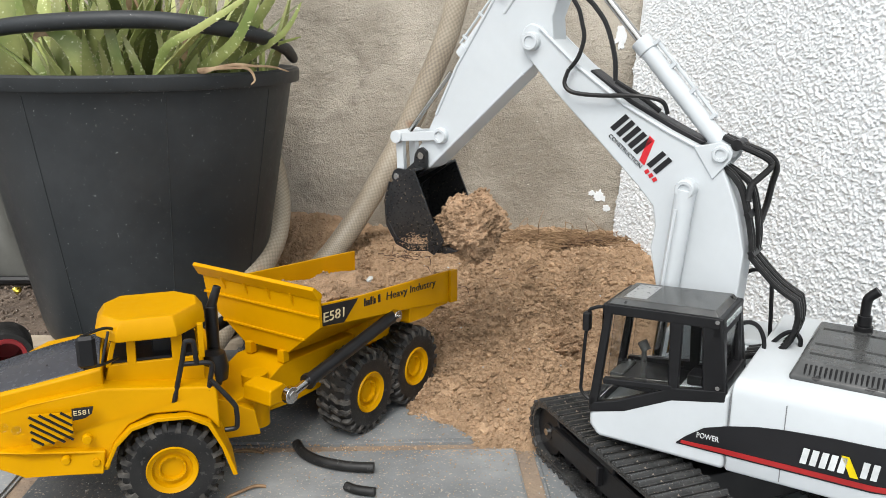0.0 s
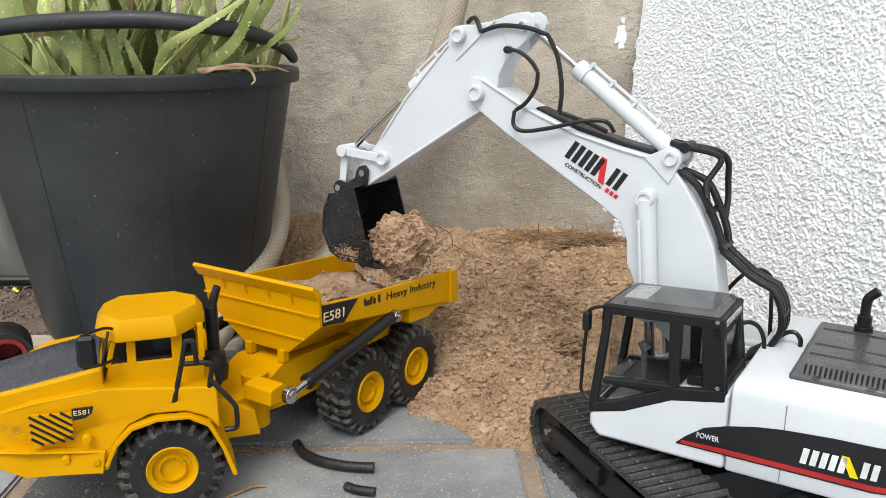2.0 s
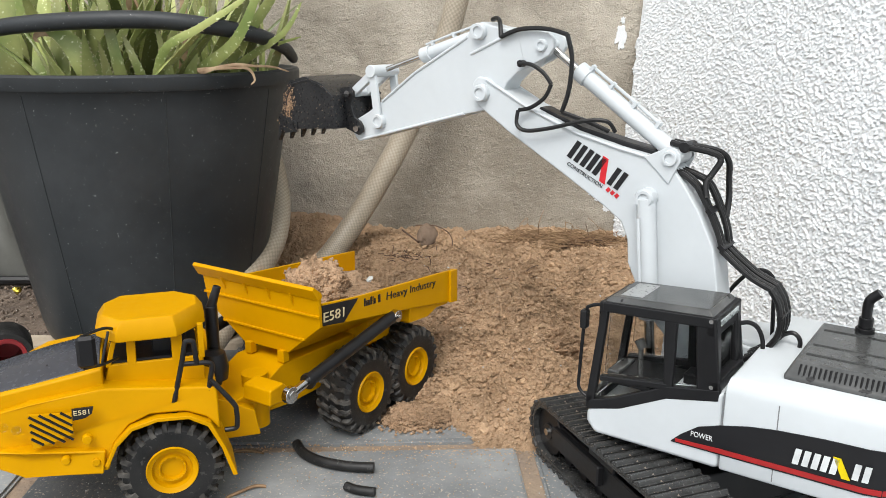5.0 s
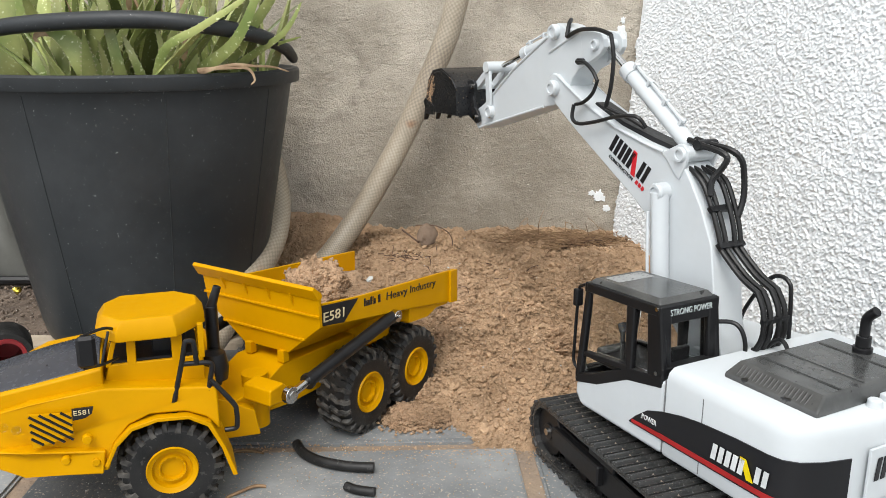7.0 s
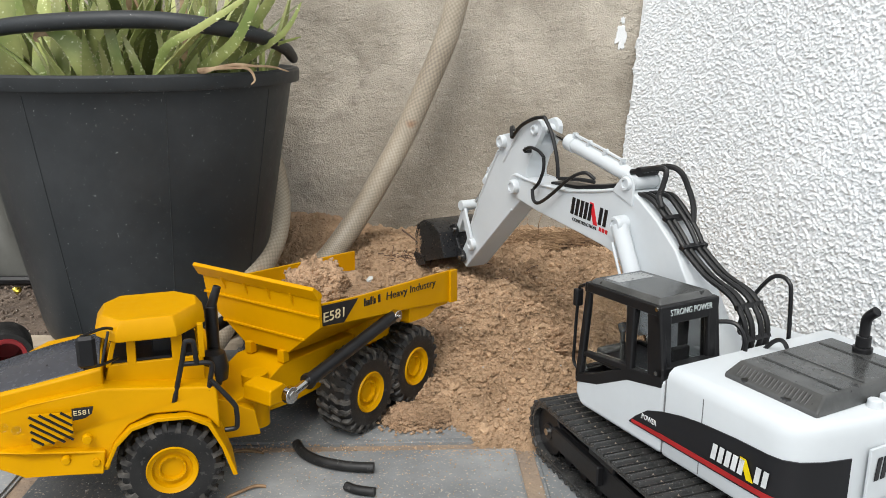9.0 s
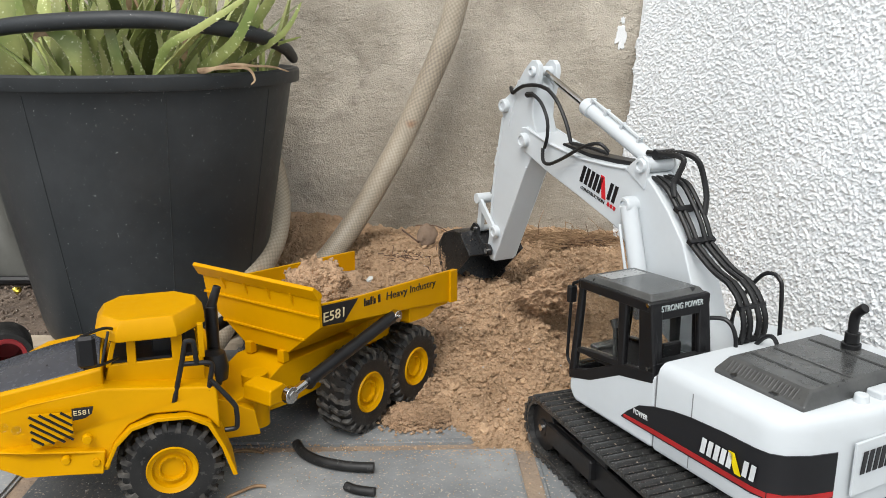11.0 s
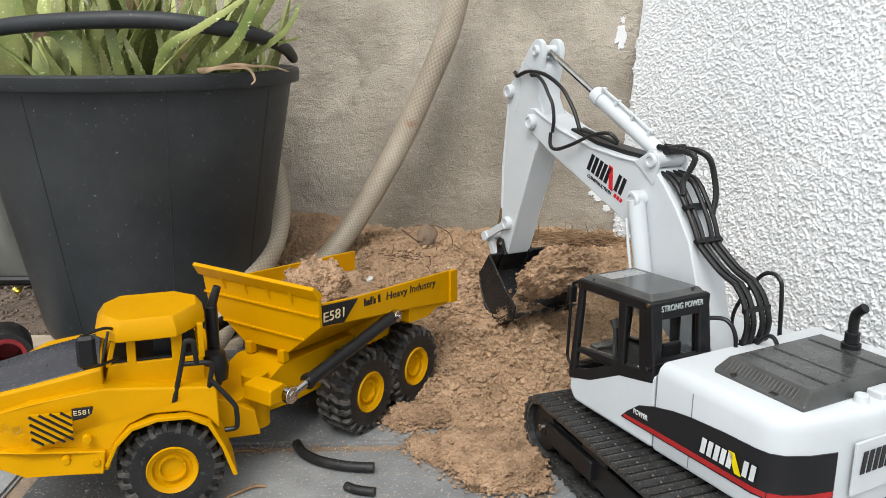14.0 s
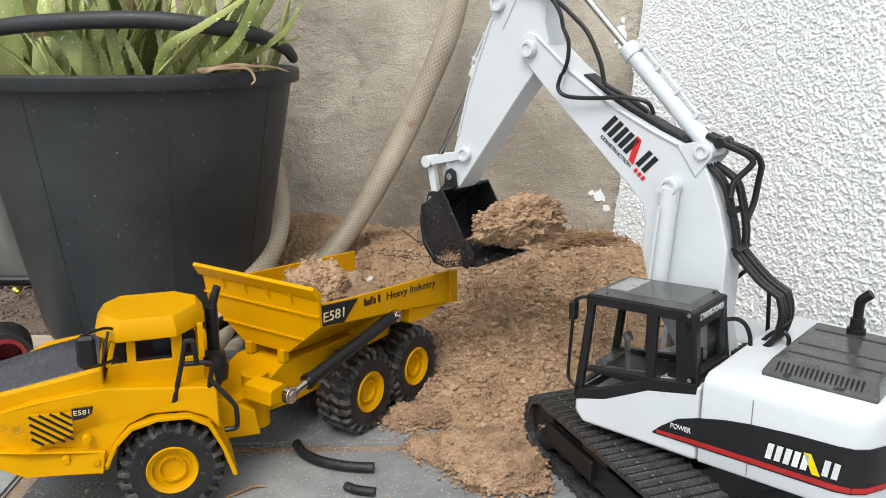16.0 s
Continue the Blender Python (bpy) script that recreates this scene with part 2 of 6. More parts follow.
def sheet(name, x0, x1, y0, y1, step, height, material, keep=None):
    """An uneven sheet of ground with the height given by a function of x and y."""
    nx, ny = int((x1 - x0) / step), int((y1 - y0) / step)
    vs, fs = [], []
    for j in range(ny + 1):
        for i in range(nx + 1):
            x, y = x0 + i * step, y0 + j * step
            vs.append((x, y, height(x, y)))
    for j in range(ny):
        for i in range(nx):
            a = j * (nx + 1) + i
            q = (a, a + 1, a + nx + 2, a + nx + 1)
            if keep is None or keep(vs[a][0], vs[a][1], max(vs[k][2] for k in q)):
                fs.append(q)
    me = bpy.data.meshes.new(name)
    me.from_pydata(vs, [], fs)
    me.materials.append(material)
    me.polygons.foreach_set("use_smooth", [True] * len(me.polygons))
    return new(name, me)


bm = bmesh.new()
box(bm, (0, 0, -0.062), (80, 80, 0.1))
tagged(finish("ground", bm, DIRT), "brown dirt ground beyond the paving", "ground", kind="structure")


def wall_between(name, a, b, z1, thick, material, label):
    a, b = Vector((*a, 0)), Vector((*b, 0))
    d = (b - a).normalized()
    n = Vector((d.y, -d.x, 0))
    bm = bmesh.new()
    vs = [bm.verts.new(p) for z in (-0.02, z1) for p in (a + Vector((0, 0, z)), b + Vector((0, 0, z)), b - n * thick + Vector((0, 0, z)), a - n * thick + Vector((0, 0, z)))]
    for f in ((0, 1, 2, 3), (7, 6, 5, 4), (0, 4, 5, 1), (1, 5, 6, 2), (2, 6, 7, 3), (3, 7, 4, 0)):
        bm.faces.new([vs[i] for i in f])
    return tagged(finish(name, bm, material), label, "wall", kind="structure")


wall_between("wall_north", (-1.6, 1.035), (0.30, 0.967), 2.2, 0.15, PLASTER, "rough grey cement plaster wall with stains")
wall_between("wall_east", (0.235, 0.97), (0.635, -0.28), 2.2, 0.15, STUCCO, "white stucco wall core behind the textured coat")


def stucco_coat():
    """The rough white coat: a lumpy skin that ends in a ragged edge over the grey wall."""
    a, d = Vector((0.217, 0.962, 0)), Vector((0.32, -1.0, 0)).normalized()
    n = Vector((d.y, -d.x, 0))
    nu, nv, su, sv = 690, 620, 0.00068, 0.00068
    vs, fs = [], []
    for j in range(nv + 1):
        for i in range(nu + 1):
            u, v = i * su, j * sv
            p = Vector((u * 500 + 0.5 * noise.noise(Vector((u * 160, v * 160, 7))), v * 520 + 0.5 * noise.noise(Vector((u * 160, v * 160, 2))), 0))
            dist = noise.voronoi(p)[0][0]
            lump = 1.15 * math.sqrt(max(0.0, 1 - (dist / 0.62) ** 2)) * (0.55 + 0.75 * noise.noise(p * 0.55 + Vector((0, 0, 4)))) + 0.30 * noise.noise(p * 0.3) + 0.22 * noise.noise(p * 2.3)
            rag = 0.010 + 0.012 * noise.noise(Vector((v * 14, 5.1, 0))) + 0.005 * noise.noise(Vector((v * 70, 1.1, 0)))
            h = 0.002 + 0.0019 * max(lump, -0.4)
            if u < rag:
                h = -0.004
            q = a + d * u + n * h + Vector((-0.072 * max(0.34 - v, 0), 0, v))
            vs.append(q)
    for j in range(nv):
        for i in range(nu):
            k = j * (nu + 1) + i
            fs.append((k, k + 1, k + nu + 2, k + nu + 1))
    me = bpy.data.meshes.new("wall_coat")
    me.from_pydata(vs, [], fs)
    me.materials.append(STUCCO)
    me.polygons.foreach_set("use_smooth", [True] * len(me.polygons))
    tagged(new("wall_coat", me), "white rough-cast stucco coat with a ragged edge", "wall coat", kind="structure")


stucco_coat()


def flake(name, x, z, w, h, seed):
    bm = bmesh.new()
    pts = []
    for i in range(60):
        a = 2 * math.pi * i / 60
        r = 0.9 + 0.55 * noise.fractal(Vector((math.cos(a) * 1.6 + seed * 7, math.sin(a) * 1.6, 0)), 0.8, 2.2, 4)
        pts.append((x + math.cos(a) * w * r, z + math.sin(a) * h * r))
    prism(bm, pts, 0.0015, 0.004)
    o = finish(name, bm, STUCCO, 0.0004)
    o.location = (0, wall_y(x) - 0.003, 0)
    return tagged(o, "splash of white stucco stuck to the grey wall", "stucco splash", kind="structure")


def wall_y(x):
    return 0.967 + (0.30 - x) * 0.0358


flake("trim", 0.183, 0.106, 0.0075, 0.0075, 3)
flake("trim", 0.199, 0.288, 0.006, 0.013, 4)
flake("trim", 0.200, 0.306, 0.003, 0.004, 5)
flake("trim", 0.174, 0.110, 0.004, 0.003, 6)
flake("trim", 0.192, 0.092, 0.004, 0.005, 7)


# sand bank against the walls
def sand_front(x):
    pts = ((-0.6, 0.90), (-0.2, 0.80), (-0.12, 0.735), (-0.05, 0.665), (-0.02, 0.612), (0.0, 0.594), (0.03, 0.566), (0.07, 0.562), (0.13, 0.60), (0.2, 0.66), (0.34, 0.70))
    for (xa, ya), (xb, yb) in zip(pts, pts[1:]):
        if x <= xb:
            return ya + (yb - ya) * smooth01((x - xa) / (xb - xa))
    return pts[-1][1]


def crumble(x, y, s):
    """Rounded crumbs packed side by side, with dark clefts between them."""
    w = Vector((noise.noise(Vector((x * s * 0.6, y * s * 0.6, 1.5))), noise.noise(Vector((x * s * 0.6, y * s * 0.6, 8.5))), 0)) * 0.6
    d = noise.voronoi(Vector((x * s, y * s, 0)) + w)[0][0]
    return math.sqrt(max(0.0, 1 - (d / 0.75) ** 2)) - 0.55


def sand_height(x, y):
    d = y - sand_front(x)
    top = 0.064 + 0.03 * smooth01((-0.05 - x) / 0.15) * smooth01((y - 0.85) / 0.12)
    z = top * smooth01((d + 0.02) / 0.27)
    # the hollow that the bucket has dug
    z -= 0.016 * math.exp(-((x - 0.10) ** 2 / 0.0035 + (y - 0.80) ** 2 / 0.0022))
    rough = 0.42 + 0.75 * math.exp(-((x - 0.05) ** 2 / 0.02 + (y - 0.74) ** 2 / 0.02))
    rise = smooth01((d + 0.01) / 0.05)
    patchy = smooth01(0.55 + 1.1 * fbm(x + 2, y + 4, 26, 2))
    z += rough * (0.011 * fbm(x, y, 20) + 0.0052 * fbm(x + 5, y, 80, 5) + 0.0095 * patchy * crumble(x, y + 7, 62) + patchy * (0.0080 * crumble(x, y, 125) + 0.0050 * crumble(x + 3, y, 270))) * rise + 0.0027 * crumble(x, y, 360) * rise + 0.0012 * fbm(x, y + 9, 230, 2)
    return z - 0.004 * (d < 0) - 0.02 * smooth01(-d / 0.03)


sand = sheet("sand_bank", -0.36, 0.345, 0.53, 1.02, 0.0014, sand_height, SAND, lambda x, y, z: z > -0.004 and x < 0.235 + 0.32 * (0.97 - y) + 0.02)
tagged(sand, "bank of damp brown building sand heaped against the walls", "sand", kind="stuff")

ICO = [(0, -0.526, 0.851), (0, 0.526, 0.851), (0, -0.526, -0.851), (0, 0.526, -0.851), (0.851, 0, 0.526), (0.851, 0, -0.526), (-0.851, 0, 0.526), (-0.851, 0, -0.526), (0.526, 0.851, 0), (-0.526, 0.851, 0), (0.526, -0.851, 0), (-0.526, -0.851, 0)]
ICOF = [(0, 4, 1), (0, 1, 6), (0, 10, 4), (0, 6, 11), (0, 11, 10), (1, 4, 8), (1, 9, 6), (1, 8, 9), (2, 3, 5), (2, 7, 3), (2, 5, 10), (2, 11, 7), (2, 10, 11), (3, 8, 5), (3, 7, 9), (3, 9, 8), (4, 5, 8), (4, 10, 5), (6, 7, 11), (6, 9, 7)]


def lumps(name, places, material, label, category, parent=None, kind="stuff"):
    """Many little uneven clods or pebbles in one mesh; places: (x, y, z, radius)."""
    rng = random.Random(name + label)
    vs, fs = [], []
    for x, y, z, r in places:
        k = len(vs)
        e = Euler((rng.random() * 6, rng.random() * 6, rng.random() * 6)).to_matrix()
        for v in ICO:
            q = e @ Vector(v) * r * rng.uniform(0.65, 1.2)
            vs.append((x + q.x, y + q.y, z + q.z * 0.8))
        fs += [(a + k, b + k, c + k) for a, b, c in ICOF]
    me = bpy.data.meshes.new(name)
    me.from_pydata(vs, [], fs)
    me.materials.append(material)
    o = new(name, me)
    if parent:
        o.parent = parent
        o["label"] = label
        return o
    return tagged(o, label, category, kind=kind)


rng = random.Random(11)
clods = []
while len(clods) < 42000:
    x, y = rng.uniform(-0.2, 0.26), rng.uniform(0.55, 0.97)
    d = y - sand_front(x)
    dense = math.exp(-((x - 0.05) ** 2 / 0.02 + (y - 0.72) ** 2 / 0.018)) + 0.15
    if d > -0.01 + 0.02 * rng.random() and rng.random() < dense and x < 0.225 + 0.32 * (0.97 - y):
        r = 0.0004 + 0.0030 * rng.random() ** 14 + 0.0009 * rng.random()
        clods.append((x, y, max(sand_height(x, y), 0) + r * 0.3, r))
for _ in range(1500):
    # loose crumbs sticking together in knots
    x0, y0 = rng.gauss(0.05, 0.075), rng.gauss(0.74, 0.08)
    if y0 - sand_front(x0) < 0.012 or y0 > 0.95 or x0 > 0.2 + 0.32 * (0.97 - y0):
        continue
    z0, big = max(sand_height(x0, y0), 0), rng.uniform(0.0009, 0.0026)
    clods += [(x0 + rng.gauss(0, big), y0 + rng.gauss(0, big), z0 + abs(rng.gauss(0, big * 0.6)), big * rng.uniform(0.35, 0.75)) for _k in range(9)]
lumps("sand_clods", clods, SAND, "crumbs and clods of damp brown sand", "sand clods")

# paving: square grey tiles with sandy joints
PAVE = pose(0.053, 0.557, 0, 0, 0, 2.4)
floor = empty("pavement", PAVE, "square grey stone tiles with sandy joints", "paving", kind="structure")
bm = bmesh.new()
box(bm, (-0.1, -0.55, -0.012), (2.6, 1.53, 0.016))
part("joint_bed", bm, MORTAR, floor)


def tile_piece(w, d):
    bm = bmesh.new()
    box(bm, (-w / 2, -d / 2, -0.007), (w, d, 0.014))
    bmesh.ops.bevel(bm, geom=[e for e in bm.edges if all(v.co.z > -0.001 for v in e.verts)], offset=0.002, segments=2, affect="EDGES")
    return part("tile", bm, TILE, floor)


full, short = tile_piece(0.33, 0.33), tile_piece(0.33, 0.19)
used = set()
for i in range(-3, 4):
    for j in range(-3, 2):
        src = short if j == 1 else full
        x, y = i * 0.343, (0.203 if j == 1 else j * 0.343)
        m = pose(x + 0.05 * (j == 1), y, rng.uniform(-0.0006, 0.0006), rng.uniform(-0.1, 0.1), rng.uniform(-0.1, 0.1), 0)
        if src in used:
            again(src, floor, m)
        else:
            src.matrix_local = m
            used.add(src)
bm = bmesh.new()
box(bm, (-0.45, 0.222, -0.006), (0.9, 0.03, 0.02))
bmesh.ops.subdivide_edges(bm, edges=[e for e in bm.edges if e.calc_length() > 0.3], cuts=60)
for v in bm.verts:
    v.co += Vector((0, 0.004 * noise.noise(v.co * 40), 0.002 * noise.noise(v.co * 60)))
part("edging", bm, mat("pale_mortar_edge", (0.55, 0.46, 0.35), (0.45, 0.37, 0.28), 30, 0.95, bump=0.5), floor, "pale mortar edge of the paving")

dirt = sheet("dirt_patch", -1.1, -0.1, 0.76, 1.04, 0.006, lambda x, y: -0.006 + 0.006 * fbm(x, y, 18) + 0.002 * fbm(x, y, 90, 2), DIRT)
tagged(dirt, "dark gritty soil beside the pot", "soil", kind="stuff")
lumps("pebbles", [(rng.uniform(-0.6, -0.1), rng.uniform(0.76, 0.98), 0.0, rng.uniform(0.0008, 0.003)) for _ in range(900)], DIRT, "small pebbles and grit on the soil", "grit")
lumps("spilt_grains", [(rng.gauss(0.0, 0.09), rng.uniform(0.46, 0.6), 0.0006, rng.uniform(0.0002, 0.0006)) for _ in range(900)], SAND, "loose sand grains strewn on the tiles", "grains")
lumps("joint_sand", [(-0.3 + 0.4 * rng.random(), 0.549 + rng.gauss(0.003, 0.006), 0.0, rng.uniform(0.0003, 0.0010)) for _ in range(700)], SAND, "loose sand lying along the tile joint", "grains")


# ---- plant pot ----
POT_AT = pose(-0.292, 0.815, 0)
pot = empty("plant_pot", POT_AT, "large black plastic nursery pot on the soil", "plant pot")
bm = bmesh.new()
spin(bm, [(0.0, 0.0), (0.084, 0.0), (0.095, 0.0035), (0.102, 0.012), (0.1055, 0.026), (0.1445, 0.245), (0.1445, 0.2462), (0.1520, 0.2468), (0.1530, 0.2495), (0.1530, 0.2575), (0.1510, 0.2595), (0.1465, 0.2595), (0.142, 0.255), (0.137, 0.225), (0.0, 0.225)], 96)
part("body", bm, POT, pot)
for a in (-62, -108, -20):
    bm = bmesh.new()
    c, s = math.cos(radians(a)), math.sin(radians(a))
    rod(bm, (0.1060 * c, 0.1060 * s, 0.028), (0.1441 * c, 0.1441 * s, 0.243), 0.0005, seg=6)
    part("mould_seam", bm, POT, pot)
bm = bmesh.new()
spin(bm, [(0.0, 0.2255), (0.134, 0.2255), (0.1365, 0.229), (0.0, 0.233)], 48)
part("soil", bm, DIRT, pot, "dark potting soil")
bm = bmesh.new()
tube(bm, [(0.152, -0.01, 0.268), (0.149, -0.04, 0.279), (0.1357, -0.085, 0.2895), (0.1013, -0.115, 0.2975), (0.0507, -0.127, 0.3020), (-0.023, -0.127, 0.2995), (-0.0785, -0.11, 0.293), (-0.138, -0.05, 0.276), (-0.152, -0.01, 0.262)], lambda t: 0.0040 + 0.0030 * math.sin(math.pi * t) ** 0.6, 14, 8)
part("bail_handle", bm, POT, pot, "black bail handle")

aloe = empty("aloe_plant", POT_AT @ Matrix.Translation((0, 0, 0.228)), "spotted green aloe vera plants crowding the pot", "aloe plant")


def aloe_leaf(base, az, lean, length, width, curl, dry=False):
    """A thick tapered leaf with a hollow inner face and a row of spines on each edge."""
    bm = bmesh.new()
    n, rings, edges = 9, [], []
    p, ang = Vector(base), radians(lean)
    out = Vector((math.cos(az), math.sin(az), 0))
    side = Vector((-math.sin(az), math.cos(az), 0))
    for i in range(n + 1):
        t = i / n
        w = width * (1 - t) ** 0.75 * (0.9 + 0.2 * math.sin(3 * t)) / 2 + 0.0003
        d = out * math.sin(ang) + Vector((0, 0, math.cos(ang)))
        nrm = d.cross(side)
        rings.append([bm.verts.new(p + side * (w * math.cos(a)) + nrm * (w * 0.5 * math.sin(a) * (0.25 if math.sin(a) * 1 < 0 else 1.0))) for a in (2 * math.pi * k / 8 for k in range(8))])
        edges.append((p.copy(), side * w, d.copy()))
        p = p + d * (length / n)
        ang += radians(curl) / n
    for a, b in zip(rings, rings[1:]):
        for i in range(8):
            bm.faces.new((a[i], a[(i + 1) % 8], b[(i + 1) % 8], b[i]))
    bm.faces.new(rings[0][::-1])
    bm.faces.new(rings[-1])
    for f in bm.faces:
        f.material_index = 0
    for (p0, s0, d0), (p1, s1, d1) in zip(edges[:-1], edges[1:-1]):
        for k in (0.0, 0.5):
            for sg in (-1, 1):
                q = p0.lerp(p1, k) + s0.lerp(s1, k) * sg
                tip = q + (side * sg + d0 * 0.6) * 0.0015
                e = d0 * 0.0011
                f = bm.faces.new([bm.verts.new(v) for v in (q - e - side * sg * 0.0006, q + e - side * sg * 0.0006, tip)])
                f.material_index = 1
    return part("leaf", bm, [DRY if dry else ALOE, SPINE], aloe)


rng = random.Random(5)
for c in range(24):
    r0, a0 = 0.112 * math.sqrt(rng.random()), rng.random() * 2 * math.pi
    cx, cy = r0 * math.cos(a0), r0 * math.sin(a0)
    for k in range(rng.randint(6, 8)):
        az = rng.random() * 6.283
        aloe_leaf((cx + 0.008 * math.cos(az), cy + 0.008 * math.sin(az), 0), az, rng.uniform(2, 42), rng.uniform(0.06, 0.145), rng.uniform(0.011, 0.022), rng.uniform(-30, 45), rng.random() < 0.07)
for x, y in ((-0.135, -0.02), (-0.12, 0.03), (-0.10, 0.0), (-0.09, 0.06), (-0.075, -0.03), (-0.06, 0.03), (-0.13, 0.01), (-0.11, -0.05), (-0.04, 0.08), (0.0, 0.06), (0.04, 0.05), (0.08, 0.04), (0.1, 0.0)):
    aloe_leaf((x, y, 0), rng.random() * 6.283, rng.uniform(2, 16), rng.uniform(0.12, 0.17), rng.uniform(0.028, 0.042), rng.uniform(-10, 14))
for x, y, az, lean, ln, w in ((-0.10, -0.07, 2.0, 10, 0.14, 0.036), (-0.05, -0.085, 1.2, 4, 0.13, 0.03), (-0.125, -0.03, 3.0, 16, 0.15, 0.036), (0.05, -0.09, -0.3, 38, 0.15, 0.017), (0.03, -0.1, -0.25, 44, 0.16, 0.016), (0.075, -0.07, -0.5, 30, 0.14, 0.019), (-0.09, -0.1, -2.4, 55, 0.06, 0.026), (0.0, -0.105, -1.3, 14, 0.07, 0.016), (0.02, -0.11, -1.9, 8, 0.06, 0.015), (0.06, -0.1, 0.1, 12, 0.1, 0.018)):
    aloe_leaf((x, y, 0), az, lean, ln, w, 12)
def bent_leaf(pts, width, dry=False, flat=0.45, tip=0.7):
    """A fleshy leaf along a bent line, broad at its foot, with spines on both edges."""
    bm = bmesh.new()
    if not dry:
        pts = [(x * k, y * k, z) for x, y, z, k in ((x, y, z, min(1.0, (0.108 + 0.65 * z) / math.hypot(x, y)) if z < 0.05 else 1.0) for x, y, z in pts)]
        width *= 0.86
    path = smooth_path(pts, 6)
    last = len(path) - 1
    rings, rims = [], []
    for i, p in enumerate(path):
        t = i / last
        d = (path[min(i + 1, last)] - path[max(i - 1, 0)]).normalized()
        side = d.cross(Vector((0.15, -1, 0.1))).normalized()
        nrm = side.cross(d)
        w = width * (1 - t) ** tip * 0.5 + 0.0004
        rings.append([bm.verts.new(p + side * (w * math.cos(a)) + nrm * (w * flat * math.sin(a) * (0.3 if math.sin(a) > 0 else 1))) for a in (2 * math.pi * k / 10 for k in range(10))])
        rims.append((p, side * w, d))
    for a, b in zip(rings, rings[1:]):
        for i in range(10):
            bm.faces.new((a[i], a[(i + 1) % 10], b[(i + 1) % 10], b[i]))
    bm.faces.new(rings[0][::-1]), bm.faces.new(rings[-1])
    if not dry:
        for p, s, d in rims[1:-1]:
            for sg in (-1, 1):
                q, e = p + s * sg * 0.97, d * 0.0007
                f = bm.faces.new([bm.verts.new(v) for v in (q - e, q + e, q + s.normalized() * sg * 0.0011 + d * 0.0008)])
                f.material_index = 1
    return part("leaf", bm, [DRY if dry else ALOE, SPINE], aloe)


# the leaves along the front rim
for pts, w in (([(0.010, -0.09, 0.0), (0.0019, -0.112, 0.0332), (-0.0095, -0.115, 0.0548), (-0.0221, -0.115, 0.0645), (-0.0355, -0.113, 0.0627)], 0.029),
               ([(0.045, -0.09, 0.0), (0.0654, -0.118, 0.0481), (0.1030, -0.140, 0.068), (0.1360, -0.142, 0.0877), (0.145, -0.14, 0.1)], 0.0095),
               ([(0.09, -0.09, 0.0), (0.1004, -0.108, 0.0298), (0.1221, -0.11, 0.0569), (0.1425, -0.115, 0.0922), (0.15, -0.115, 0.115)], 0.0155),
               ([(0.12, -0.06, 0.0), (0.150, -0.075, 0.0328), (0.162, -0.075, 0.047), (0.1704, -0.075, 0.0607)], 0.009),
               ([(0.12, -0.06, 0.0), (0.1381, -0.083, 0.0333), (0.1569, -0.085, 0.0635), (0.1732, -0.085, 0.0886)], 0.010),
               ([(-0.082, -0.06, 0.0), (-0.0824, -0.075, 0.0352), (-0.0799, -0.075, 0.0912), (-0.078, -0.07, 0.13)], 0.040),
               ([(-0.048, -0.06, 0.0), (-0.0469, -0.075, 0.0352), (-0.0364, -0.075, 0.0958), (-0.034, -0.07, 0.13)], 0.040),
               ([(-0.026, -0.05, 0.0), (-0.0208, -0.065, 0.0348), (0.0026, -0.065, 0.0962), (0.008, -0.06, 0.12)], 0.031),
               ([(0.022, -0.09, 0.0), (0.0284, -0.116, 0.0328), (0.0187, -0.118, 0.0917), (0.012, -0.11, 0.112)], 0.014),
               ([(0.044, -0.09, 0.0), (0.0434, -0.113, 0.0323), (0.0325, -0.115, 0.0636)], 0.013),
               ([(0.066, -0.09, 0.0), (0.0685, -0.112, 0.0301), (0.0603, -0.115, 0.068)], 0.015),
               ([(0.080, -0.08, 0.0), (0.0841, -0.103, 0.0296), (0.0928, -0.105, 0.0725), (0.096, -0.10, 0.085)], 0.014),
               ([(0.11, -0.07, 0.0), (0.122, -0.093, 0.0314), (0.1499, -0.095, 0.0905), (0.155, -0.09, 0.105)], 0.017),
               ([(0.055, -0.08, 0.0), (0.058, -0.09, 0.04), (0.082, -0.09, 0.095)], 0.017),
               ([(0.01, -0.08, 0.0), (0.012, -0.095, 0.04), (0.040, -0.095, 0.082)], 0.016)):
    bent_leaf(pts, w)
for pts, w in (([(0.085, -0.10, 0.027), (0.1013, -0.118, 0.0345), (0.1200, -0.108, 0.0385), (0.1330, -0.094, 0.0370), (0.146, -0.078, 0.0355), (0.157, -0.066, 0.031)], 0.0026), ([(0.118, -0.108, 0.038), (0.130, -0.100, 0.0345), (0.134, -0.098, 0.026), (0.131, -0.1, 0.022)], 0.0022), ([(0.09, -0.11, 0.034), (0.108, -0.118, 0.036), (0.125, -0.104, 0.0355)], 0.003)):
    bent_leaf(pts, w, True)
bent_leaf([(0.10, -0.105, 0.031), (0.125, -0.098, 0.042), (0.145, -0.085, 0.046)], 0.010)
bent_leaf([(-0.0215, -0.115, 0.0640), (-0.0350, -0.1135, 0.0632), (-0.039, -0.113, 0.059), (-0.035, -0.114, 0.056)], 0.006, True)

# ---- garden hose ----
def thing_tube(name, pts, r, material, label, category, seg=12, n=10, ribs=0.0, weave=0.0, net=False):
    bm = bmesh.new()
    tube(bm, pts, r, seg, n, ribs, weave, net)
    return tagged(finish(name, bm, material), label, category)


